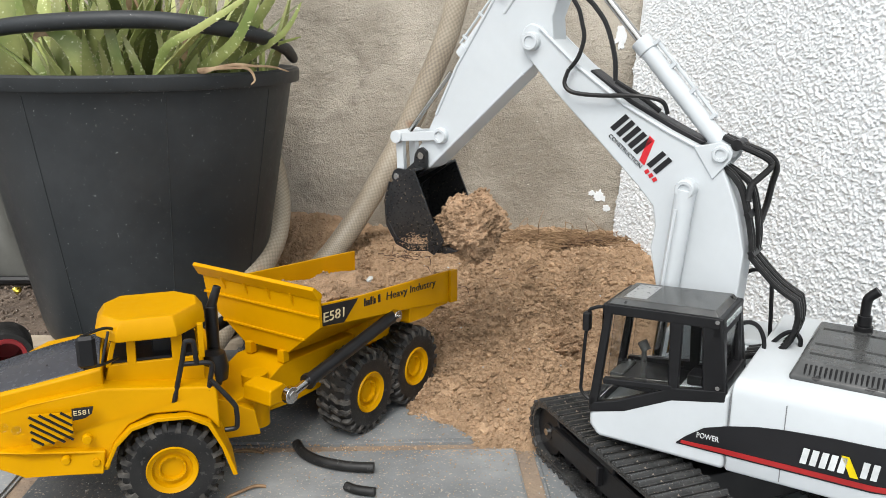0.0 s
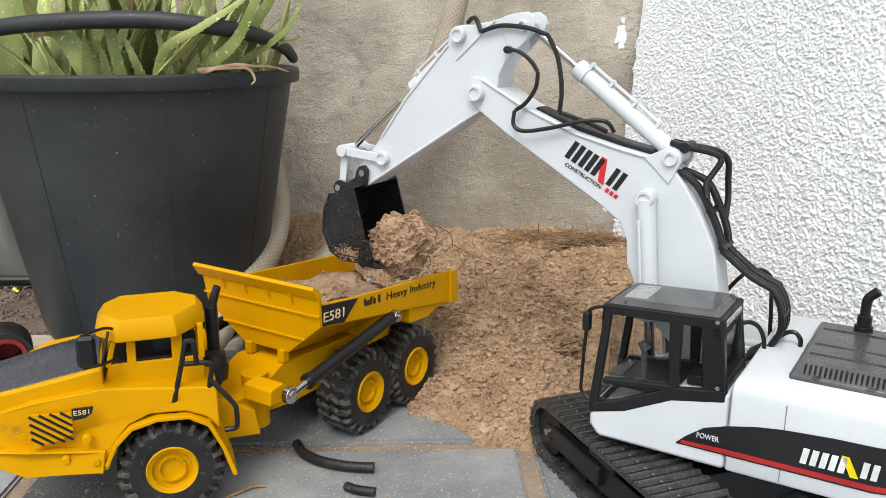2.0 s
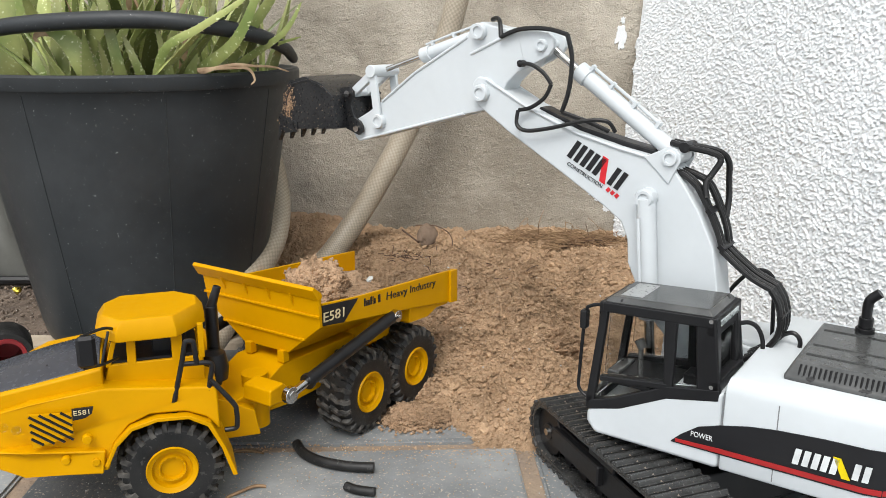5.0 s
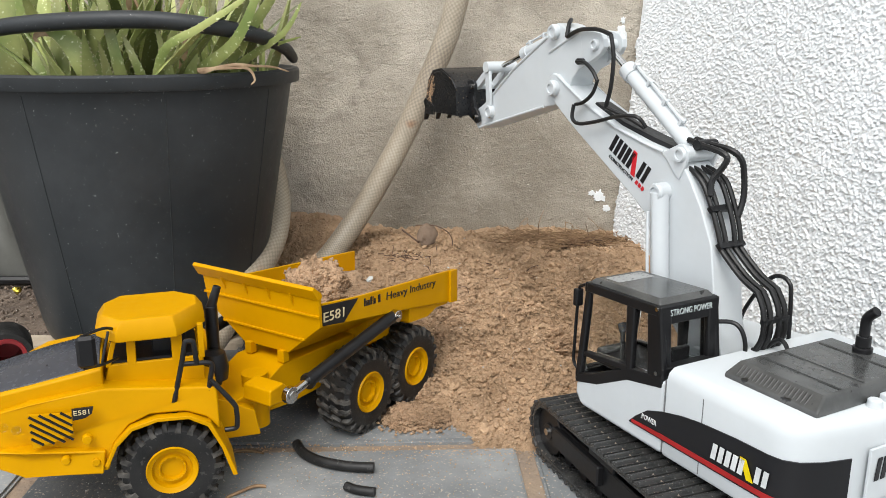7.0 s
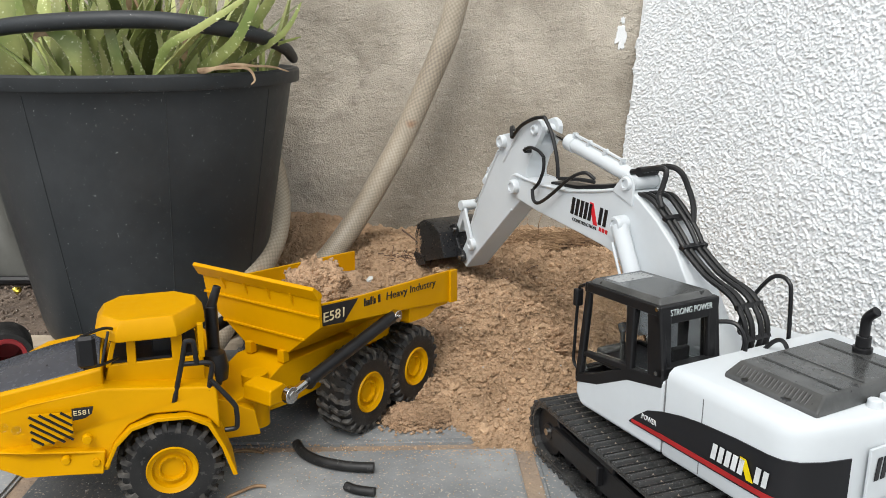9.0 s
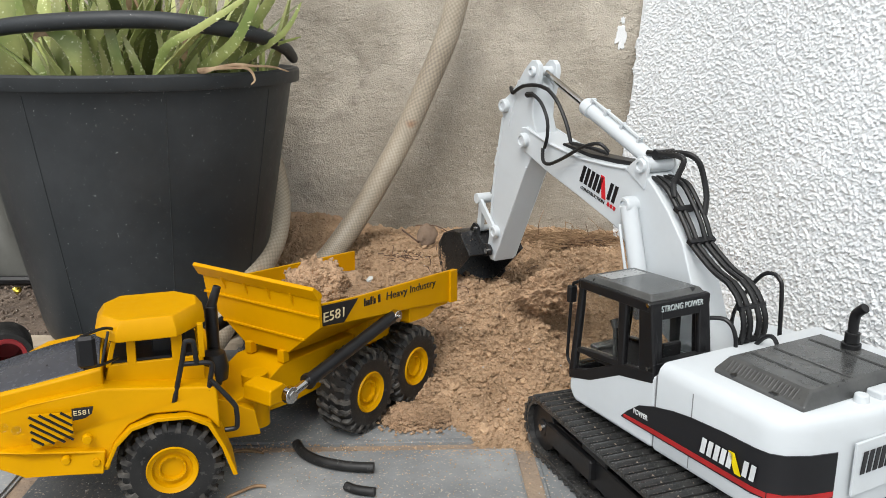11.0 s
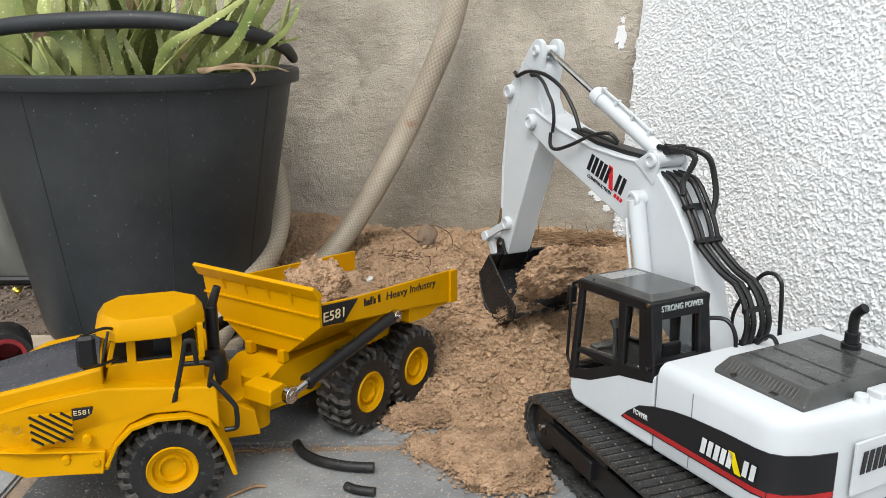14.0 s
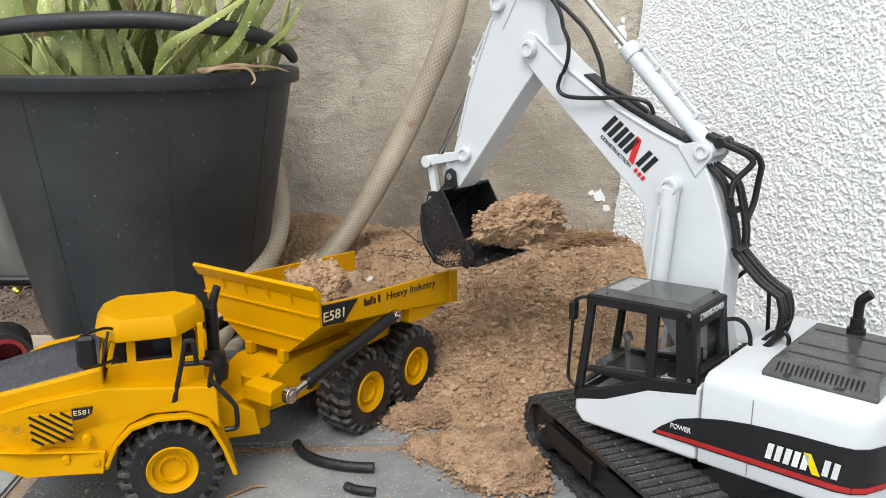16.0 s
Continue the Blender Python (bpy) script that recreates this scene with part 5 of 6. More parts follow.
edge = [(0.2470, 0.0105), (0.2115, 0.0200), (0.174, 0.0345), (0.1457, 0.0500), (0.130, 0.0597)]
for s in (-1, 1):
    for a, b in zip(edge, edge[1:]):
        rod(bm, (a[0], s * 0.0127, a[1] - 0.0012), (b[0], s * 0.0127, b[1] - 0.0012), 0.0012, seg=8)
part("boom_rib", bm, WHITE, boom)
# the mark on the boom's flank, reading towards the foot
emblem(boom, pose(0.1672, 0.0258, 0.0178, 0, -15.5, 180), 0.0132, (PRINT_BLK, PRINT_RED), 0.0129, 1.02)
lettering("CONSTRUCTION", 0.0036, 0.0002, PRINT_BLK, boom, pose(0.1492, 0.0129, 0.0188, 90, -15.5, 180), width=0.029, label="black printed word")
for k in range(3):
    x = 0.1310 - 0.0034 * k
    z = 0.0138 + (0.1672 - x) * 0.26
    bm = bmesh.new()
    prism(bm, [(x - 0.0012, z), (x + 0.0012, z), (x + 0.0012, z + 0.0028), (x - 0.0012, z + 0.0028)], 0.0126, 0.0130)
    part("word_bar", bm, PRINT_RED, boom)

# stick, in its own space: origin at the elbow pin, x to the bucket
stick = part("stick", bmesh.new(), WHITE, digger, "white stick arm")
STICK_OUT = [(0.128, -0.0035), (0.1245, -0.0105), (0.02, -0.0112), (-0.004, -0.0125), (-0.012, -0.008), (-0.020, 0.0025), (-0.030, 0.0075), (-0.040, 0.0085), (-0.044, 0.0115), (-0.046, 0.030), (-0.044, 0.0325), (-0.036, 0.0345), (-0.018, 0.0425), (-0.010, 0.0475), (-0.001, 0.0475), (0.004, 0.0415), (0.0558, 0.0285), (0.0916, 0.0150), (0.108, 0.0095), (0.124, 0.006)]
fill(stick, lambda bm: prism(bm, STICK_OUT, -0.0105, 0.0105), 0.0011)
for y in (-0.0085, 0.0085):
    bm = bmesh.new()
    prism(bm, [(-0.036, 0.0085), (-0.048, 0.0105), (-0.056, 0.0125), (-0.0605, 0.0165), (-0.0615, 0.0215), (-0.059, 0.0265), (-0.053, 0.0295), (-0.045, 0.0325), (-0.036, 0.0345)], y - 0.0024, y + 0.0024)
    part("rod_ear", bm, WHITE, stick, bevel=0.0008)
pin(stick, -0.0525, 0.0200, 0.0042, 0.0125)
pin(stick, -0.0075, 0.0415, 0.0058, 0.0140)
pin(stick, 0.0981, 0.0002, 0.0058, 0.0140)
bm = bmesh.new()
for s in (-1, 1):
    for a, b in (((0.004, 0.0405), (0.0558, 0.0275)), ((0.0558, 0.0275), (0.0916, 0.0142)), ((-0.036, 0.0345), (0.004, 0.0285)), ((0.02, -0.0105), (0.122, -0.0098))):
        rod(bm, (a[0], s * 0.0106, a[1]), (b[0], s * 0.0106, b[1]), 0.0011, seg=8)
part("stick_rib", bm, WHITE, stick)

# bucket, in its own space: origin at its hinge pin, x to the link pin
bucket = part("bucket", bmesh.new(), STEEL, digger, "dark grey metal bucket smeared with sand")
SIDE = [(0.003, -0.0075), (0.0285, -0.0035), (0.0395, -0.0110), (0.0500, -0.0262), (0.0517, -0.0430), (0.0445, -0.0535), (0.0195, -0.0680), (0.0155, -0.0570)]
BW = 0.0285


back = SIDE[:7]


def bucket_back(bm):
    """The bent back plate, from the hinge side round to the lip."""
    inner = []
    for i, (x, z) in enumerate(back):
        xa, za = back[max(i - 1, 0)]
        xb, zb = back[min(i + 1, 6)]
        n = Vector((zb - za, 0, xa - xb)).normalized() * 0.0017
        inner.append((x + n.x, z + n.z))
    prism(bm, list(back) + inner[::-1], -BW + 0.0008, BW - 0.0008)


fill(bucket, bucket_back)
for s in (-1, 1):
    bm = bmesh.new()
    prism(bm, SIDE, s * BW - 0.0008, s * BW + 0.0008)
    part("side_plate", bm, STEEL, bucket, bevel=0.0003)
    bm = bmesh.new()
    for a, b in zip(SIDE[1:6], SIDE[2:7]):
        rod(bm, (a[0] * 0.93, s * (BW + 0.0006), a[1] * 0.93), (b[0] * 0.93, s * (BW + 0.0006), b[1] * 0.93), 0.0009, seg=6)
    part("weld_rib", bm, STEEL, bucket)
for s in (-0.0135, 0.0135):
    bm = bmesh.new()
    prism(bm, [(-0.0055, 0.0), (-0.004, 0.0048), (0.0, 0.006), (0.0045, 0.0045), (0.009, 0.0002), (0.019, 0.0), (0.024, 0.0048), (0.0285, 0.0055), (0.033, 0.003), (0.034, -0.003), (0.034, -0.009), (0.003, -0.011)], s - 0.0013, s + 0.0013)
    part("hinge_ear", bm, STEEL, bucket, bevel=0.0004)
for x in (0.0, 0.0278):
    bm = bmesh.new()
    rod(bm, (x, -0.0165, 0.0), (x, 0.0165, 0.0), 0.0026, seg=14)
    part("hinge_pin", bm, CHROME, bucket, "steel pin")
for k in range(5):
    y = -BW + 0.003 + k * (2 * BW - 0.006) / 4
    bm = bmesh.new()
    prism(bm, [(0.0262, -0.0662), (0.0195, -0.0709), (0.0100, -0.0748), (0.0157, -0.0681), (0.0214, -0.0643)], y - 0.0022, y + 0.0022)
    part("tooth", bm, STEEL, bucket, bevel=0.0004)
for s in (-1, 1):
    for x, z in ((0.0224, -0.0595), (0.0186, -0.0519)):
        bm = bmesh.new()
        rod(bm, (x, s * BW, z), (x, s * (BW + 0.0022), z), 0.0018, seg=10)
        part("bolt", bm, STEEL, bucket)
    bm = bmesh.new()
    prism(bm, [(0.0270, -0.0671), (0.0138, -0.0633), (0.0110, -0.0495), (0.0186, -0.0467), (0.0295, -0.0624)], s * (BW + 0.0008) - 0.0008, s * (BW + 0.0008) + 0.0008)
    part("side_cutter", bm, STEEL, bucket, bevel=0.0003)

rg = random.Random(31)
SMEAR = ((0.0195, -0.0670), (0.0440, -0.0530), (0.0505, -0.0430), (0.0360, -0.0400), (0.0200, -0.0560))
stuck = []
for _ in range(900):
    w = [rg.random() ** 2 for _k in SMEAR]
    x, z = (sum(a * p[i] for a, p in zip(w, SMEAR)) / sum(w) for i in (0, 1))
    stuck.append((x + rg.gauss(0, 0.0012), rg.choice((-1, 1)) * (BW + 0.0010), z + rg.gauss(0, 0.0012), rg.uniform(0.0002, 0.0006)))
stuck += [(rg.uniform(0.016, 0.026), rg.uniform(-BW, BW), -0.0665 - rg.random() * 0.004, rg.uniform(0.0002, 0.0007)) for _ in range(220)]
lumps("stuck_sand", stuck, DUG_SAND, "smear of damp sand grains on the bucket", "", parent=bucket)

# cylinders and links, each along its own x from its own pin
BARREL, ROD = 0.086, 0.115
lift = []
for s in (-1, 1):
    o = part("lift_cylinder", bmesh.new(), WHITE, digger, "white boom lift cylinder")
    fill(o, lambda bm: (rod(bm, (0, 0, 0), (0.078, 0, 0), 0.0062, seg=20), rod(bm, (0.074, 0, 0), (0.079, 0, 0), 0.0068, seg=20)), 0.0005)
    bm = bmesh.new()
    tube(bm, [(0.012, s * 0.0085, 0.002), (0.03, s * 0.009, 0.002), (0.075, s * 0.009, 0.002)], 0.001, 6, 3)
    part("pipe", bm, WHITE, o)
    q = part("lift_rod", bmesh.new(), CHROME, digger, "chrome lift rod")
    fill(q, lambda bm: rod(bm, (0, 0, 0), (0.06, 0, 0), 0.0032, seg=16))
    lift.append((s, o, q))
arm_cyl = part("arm_cylinder", bmesh.new(), WHITE, digger, "white arm cylinder on the boom")
fill(arm_cyl, lambda bm: (rod(bm, (0, 0, 0), (BARREL, 0, 0), 0.0056, seg=22), rod(bm, (BARREL - 0.007, 0, 0), (BARREL + 0.002, 0, 0), 0.0066, seg=22)), 0.0007)
bm = bmesh.new()
tube(bm, [(0.02, 0.001, 0.0082), (0.05, 0.001, 0.0085), (BARREL - 0.006, 0.001, 0.0082)], 0.0011, 6, 4)
for x in (0.022, 0.042, 0.062, BARREL - 0.006):
    box(bm, (x, 0.001, 0.0072), (0.0022, 0.004, 0.005))
part("oil_pipe", bm, WHITE, arm_cyl)
arm_rod = part("arm_rod", bmesh.new(), CHROME, digger, "chrome piston rod")
fill(arm_rod, lambda bm: rod(bm, (0, 0, 0), (0.09, 0, 0), 0.0026, seg=16))
buc_cyl = part("bucket_cylinder", bmesh.new(), WHITE, digger, "white bucket cylinder on the stick")
fill(buc_cyl, lambda bm: (rod(bm, (0, 0, 0), (0.058, 0, 0), 0.0046, seg=18), rod(bm, (0.052, 0, 0), (0.060, 0, 0), 0.0058, seg=18)), 0.0005)
bm = bmesh.new()
tube(bm, [(0.008, 0.001, 0.0068), (0.03, 0.001, 0.007), (0.054, 0.001, 0.0068)], 0.0009, 6, 4)
for x in (0.010, 0.028, 0.048):
    box(bm, (x, 0.001, 0.006), (0.0018, 0.003, 0.004))
part("oil_pipe", bm, WHITE, buc_cyl)
buc_rod = part("bucket_rod", bmesh.new(), CHROME, digger, "thin bucket piston rod")
fill(buc_rod, lambda bm: rod(bm, (0, 0, 0), (0.062, 0, 0), 0.0019, seg=14))
L1, L2 = 0.0380, 0.0295
link_a = part("rocker_link", bmesh.new(), WHITE, digger, "white rocker link")


def bar(bm, length, ys, r, w):
    for y in ys:
        prism(bm, [(-r * 0.7, -r * 0.7), (0, -r), (length, -r), (length + r * 0.7, -r * 0.7), (length + r, 0), (length + r * 0.7, r * 0.7), (length, r), (0, r), (-r * 0.7, r * 0.7), (-r, 0)], y - w, y + w)
    rod(bm, (length, min(ys) - w, 0), (length, max(ys) + w, 0), r * 0.9, seg=16)


fill(link_a, lambda bm: (bar(bm, L1, (-0.0125, 0.0125), 0.0034, 0.0014), rod(bm, (L1, -0.0155, 0), (L1, 0.0155, 0), 0.0048, seg=18)), 0.0006)
link_b = part("bucket_link", bmesh.new(), WHITE, digger, "white bucket link")
fill(link_b, lambda bm: bar(bm, L2, (-0.0085, 0.0085), 0.0032, 0.0022), 0.0005)


# ---- cables on the excavator ----
def cable(parent, pts, r, name="cable", ribs=0.0, n=10):
    bm = bmesh.new()
    tube(bm, pts, r, 8, n, ribs)
    return part(name, bm, CABLE, parent, "black cable")


HOSES = (-0.0085, -0.0035, 0.0035, 0.0085)
for dy in HOSES:
    far = dy < 0
    cable(boom, [(0.112, dy * 0.8, 0.0640), (0.1040, dy, 0.0680), (0.0928, dy, 0.0685 + 0.003 * far), (0.0776, dy, 0.0640 + 0.003 * far), (0.0645, dy, 0.0590 + 0.002 * far), (0.0540, dy, 0.0535)], 0.0017)
for m_ in ((0.0776, 0.0645), (0.0560, 0.0550)):
    bm = bmesh.new()
    box(bm, (m_[0], 0, m_[1]), (0.004, 0.022, 0.003))
    part("hose_clip", bm, BLACK, boom)
ANCHOR, HA, HB = Vector((-0.0175, -0.0036, 0.0985)), 0.0450, 0.0360
hose_low = part("hose_loop", bmesh.new(), CABLE, digger, "black hydraulic hoses bending up from the deck")
hose_top = part("hose_joint", bmesh.new(), CABLE, digger, "black hydraulic hoses")
fill(hose_low, lambda bm: [tube(bm, [(-0.004, dy, -0.004), (0.0, dy, 0.0), (0.010, dy * 1.1, 0.0085), (0.022, dy * 1.1, 0.0115), (0.036, dy * 1.05, 0.0075), (HA, dy, 0.0)], 0.0018, 8, 10, 0.12) for dy in HOSES])
fill(hose_top, lambda bm: [tube(bm, [(-0.001, dy, 0), (0.012, dy, -0.002), (0.024, dy, -0.0015), (HB + 0.001, dy, 0)], 0.0017, 8, 6) for dy in HOSES])
for x, z in ((0.010, 0.0085), (0.030, 0.0100)):
    bm = bmesh.new()
    box(bm, (x, 0, z), (0.003, 0.022, 0.003))
    part("hose_clip", bm, BLACK, hose_low)
cable(boom, [(0.1265, 0.004, 0.0740), (0.1168, 0.004, 0.0800), (0.104, 0.003, 0.0885), (0.0975, 0.002, 0.0890), (0.0945, 0.004, 0.080), (0.0925, 0.0065, 0.074), (0.0850, 0.0085, 0.0685)], 0.0019, ribs=0.12)
cable(boom, [(0.1265, -0.002, 0.0740), (0.1168, -0.003, 0.0805), (0.104, -0.006, 0.0890), (0.0955, -0.010, 0.0885), (0.0870, -0.013, 0.0800), (0.0780, -0.0125, 0.0720), (0.0700, -0.0085, 0.0640)], 0.0019, ribs=0.12)
bm = bmesh.new()
rod(bm, (0.118, 0.006, 0.0785), (0.118, -0.010, 0.0785), 0.0034, seg=12)
part("cable_clip", bm, BLACK, boom)
cable(boom, [(0.2125, 0.0185, 0.0150), (0.2060, 0.0195, 0.0080), (0.1980, 0.0195, 0.0105), (0.1870, 0.0185, 0.0245), (0.1745, 0.0165, 0.0440), (0.1640, 0.0125, 0.0545), (0.1560, 0.008, 0.0525)], 0.0014)
cable(boom, [(0.160, 0.004, 0.0480), (0.172, 0.008, 0.0440), (0.190, 0.0135, 0.0360)], 0.0015, ribs=0.08)
cable(stick, [(-0.0120, -0.001, 0.0485), (-0.0190, 0.004, 0.0475), (-0.0240, 0.010, 0.0430), (-0.0250, 0.0145, 0.0330)], 0.0015, ribs=0.08)
bm = bmesh.new()
rod(bm, (-0.036, 0.0100, 0.0120), (-0.036, 0.0160, 0.0120), 0.0024, seg=14)
part("grommet", bm, BLACK, stick, "black rubber grommet")
# two loose cables, each of two bent lengths that hinge where they meet
LOOSE = []
for name, p_boom, p_stick, la, lb, y, r, ribs, bow in (("elbow_cable", (0.2125, 0.0150), (-0.036, 0.0120), 0.030, 0.028, 0.0170, 0.0014, 0.0, 0.14), ("braided_cable", (0.190, 0.0360), (-0.025, 0.0330), 0.050, 0.050, 0.0140, 0.0015, 0.08, 0.09)):
    ends = []
    for ln in (la, lb):
        o = part(name, bmesh.new(), CABLE, digger, "black cable")
        fill(o, lambda bm: tube(bm, [(0, 0, 0), (ln * 0.3, 0, ln * bow * 0.9), (ln * 0.7, 0, ln * bow), (ln, 0, 0)], r, 8, 12, ribs))
        ends.append(o)
    LOOSE.append((p_boom, p_stick, la, lb, y, ends[0], ends[1]))
# rails on the deck and the cab's rear handle
for pts in ([(-0.0200, -0.034, 0.098), (-0.0178, -0.034, 0.134), (-0.0150, -0.034, 0.1415), (-0.0090, -0.034, 0.1435), (-0.0010, -0.034, 0.1400), (0.0100, -0.034, 0.126), (0.0190, -0.034, 0.108), (0.0195, -0.034, 0.090)], [(-0.0255, 0.0115, 0.1030), (-0.0247, 0.0115, 0.1125), (-0.0215, 0.0125, 0.1200), (-0.0165, 0.0150, 0.1232), (-0.0110, 0.0235, 0.1235)], [(-0.0430, -0.0036, 0.105), (-0.0430, -0.0036, 0.1115), (-0.0390, -0.0036, 0.1155), (-0.0330, -0.0036, 0.1130), (-0.0250, -0.0036, 0.1035)]):
    bm = bmesh.new()
    tube(bm, pts, 0.0014, 8, 6)
    part("deck_rail", bm, BLACK, house, "black deck rail")

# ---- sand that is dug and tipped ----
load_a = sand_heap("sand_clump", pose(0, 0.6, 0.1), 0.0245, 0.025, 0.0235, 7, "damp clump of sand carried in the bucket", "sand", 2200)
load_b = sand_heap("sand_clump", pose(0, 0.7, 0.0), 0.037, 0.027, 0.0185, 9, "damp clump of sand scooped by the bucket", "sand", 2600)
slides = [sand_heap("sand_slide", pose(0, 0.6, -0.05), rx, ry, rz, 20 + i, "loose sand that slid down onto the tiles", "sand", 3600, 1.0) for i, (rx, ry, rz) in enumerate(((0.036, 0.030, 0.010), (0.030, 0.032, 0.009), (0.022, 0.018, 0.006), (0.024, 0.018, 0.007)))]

# ---- small things ----
thing_tube("rubber_offcut", [(-0.1055, 0.553, 0.0045), (-0.0985, 0.540, 0.0042), (-0.086, 0.529, 0.0042), (-0.066, 0.5215, 0.0042), (-0.047, 0.5195, 0.0042)], 0.0036, RUBBER, "curved offcut of black rubber hose on the tiles", "rubber hose", 12)["group"] = "rubber offcuts on the tiles"
thing_tube("rubber_offcut", [(-0.0635, 0.4965, 0.0035), (-0.056, 0.492, 0.0035), (-0.044, 0.489, 0.0035)], 0.0031, RUBBER, "short offcut of black rubber hose on the tiles", "rubber hose", 12)["group"] = "rubber offcuts on the tiles"

def rock(name, at, r, seed, material, label):
    bm = bmesh.new()
    bmesh.ops.create_icosphere(bm, subdivisions=4, radius=1.0)
    for v in bm.verts:
        k = 1 + 0.3 * noise.fractal(v.co * 1.3 + Vector((seed, 0, 0)), 0.9, 2.1, 4)
        v.co = Vector((v.co.x * r[0] * k, v.co.y * r[1] * k, v.co.z * r[2] * k))
    o = finish(name, bm, material, angle=50)
    o.matrix_world = at
    return tagged(o, label, "stone")


STONE = mat("brown_stone", (0.24, 0.17, 0.12), (0.17, 0.12, 0.085), 60, 0.9, bump=0.5, bscale=300)
STRAW = mat("dry_stalk", (0.34, 0.22, 0.12), (0.22, 0.13, 0.07), 60, 0.85)
ROOT = mat("dark_twig", (0.15, 0.088, 0.058), (0.09, 0.055, 0.038), 60, 0.85)
PALE = mat("pale_lime_spot", (0.55, 0.56, 0.54), (0.45, 0.46, 0.45), 60, 0.8)
rock("stone", pose(-0.0175, 0.892, 0.078, 70, 10, 15), (0.0105, 0.0125, 0.0045), 4.0, STONE, "flat brown stone stuck in the sand")
rock("stone", REAR @ pose(-0.045, -0.035, 0.1035, 20, 10, 30), (0.0042, 0.0026, 0.0014), 8.0, PALE, "small pale chip on the sand in the truck")
thing_tube("twig", [(-0.03, 0.905, 0.086), (-0.010, 0.893, 0.0885), (0.004, 0.889, 0.083), (0.010, 0.886, 0.074), (0.009, 0.880, 0.064)], 0.0006, ROOT, "thin dark twig arching over the sand", "twig", 6)
thing_tube("twig", [(-0.045, 0.90, 0.082), (-0.035, 0.893, 0.076), (-0.026, 0.889, 0.070)], 0.001, ROOT, "dark broken twig in the sand", "twig", 6)


def tangle(name, at, n, spread, length, material, label, r=0.0004, seed=1):
    rg = random.Random(seed)
    bm = bmesh.new()
    for _ in range(n):
        p = Vector((rg.gauss(0, spread[0]), rg.gauss(0, spread[1]), rg.uniform(0, spread[2])))
        d = Vector((rg.gauss(0, 1), rg.gauss(0, 0.6), rg.gauss(0.03, 0.14))).normalized() * length * rg.uniform(0.4, 1)
        b = Vector((rg.gauss(0, 1), rg.gauss(0, 1), rg.gauss(0.2, 0.3))) * length * 0.2
        tube(bm, [p, p + d * 0.5 + b, p + d], r, 4, 3)
    o = finish(name, bm, material)
    o.matrix_world = at
    return tagged(o, label, "dry roots", kind="stuff")


tangle("dry_roots", pose(0.135, 0.915, sand_height(0.135, 0.915) + 0.001), 520, (0.030, 0.014, 0.006), 0.030, STRAW, "matted dry brown roots on the sand bank", seed=3)
tangle("dry_roots", pose(0.155, 0.905, sand_height(0.155, 0.905) + 0.002), 40, (0.015, 0.008, 0.006), 0.025, ROOT, "dark dry roots on the sand bank", seed=4)
tangle("dry_roots", pose(-0.028, 0.86, sand_height(-0.028, 0.86)), 60, (0.016, 0.010, 0.003), 0.010, ROOT, "dark dry plant scraps on the sand", seed=6)
tangle("dry_roots", pose(0.06, 0.83, sand_height(0.06, 0.83)), 9, (0.05, 0.04, 0.003), 0.022, ROOT, "thin roots poking from the sand", seed=8)
tangle("dry_roots", pose(-0.13, 0.845, sand_height(-0.13, 0.845)), 14, (0.012, 0.012, 0.006), 0.03, STRAW, "dry stalks by the hose", seed=9)
thing_tube("dry_stalk", [(-0.140, 0.486, 0.001), (-0.132, 0.492, 0.002), (-0.124, 0.4985, 0.0022), (-0.117, 0.500, 0.001)], 0.0011, STRAW, "dry pale stalk lying on the tile", "dry stalk", 6)
thing_tube("dry_stalk", [(-0.150, 0.548, 0.001), (-0.140, 0.5485, 0.0015), (-0.128, 0.545, 0.001)], 0.0008, STRAW, "dry pale stalk lying on the tile", "dry stalk", 6)
bm = bmesh.new()
pts = [(math.cos(a) * 0.0085 * (1 + 0.25 * math.sin(3 * a + 1)), math.sin(a) * 0.0075 * (1 + 0.2 * math.sin(2 * a))) for a in (2 * math.pi * k / 30 for k in range(30))]
vs = [bm.verts.new((x, y, 0.0006)) for x, y in pts]
v2 = [bm.verts.new((x * 1.05, y * 1.05, -0.001)) for x, y in pts]
bm.faces.new(vs)
for i in range(30):
    bm.faces.new((vs[i], v2[i], v2[(i + 1) % 30], vs[(i + 1) % 30]))
o = finish("lime_spot", bm, PALE)
o.location = (-0.1483, 0.5875, 0.0004)
tagged(o, "pale dried lime splash on the tile", "splash")
lumps("lime_crumbs", [(rng.uniform(-0.25, 0.12), rng.uniform(0.47, 0.60), 0.0006, rng.uniform(0.0002, 0.0008)) for _ in range(200)], PALE, "tiny pale plaster crumbs on the tiles", "crumbs")
lumps("sand_chips", [(x, y, sand_height(x, y) + 0.0008, r) for x, y, r in ((rng.uniform(-0.05, 0.2), rng.uniform(0.6, 0.93), rng.uniform(0.0006, 0.0016)) for _ in range(120))], PALE, "pale chips of stone in the sand", "chips")

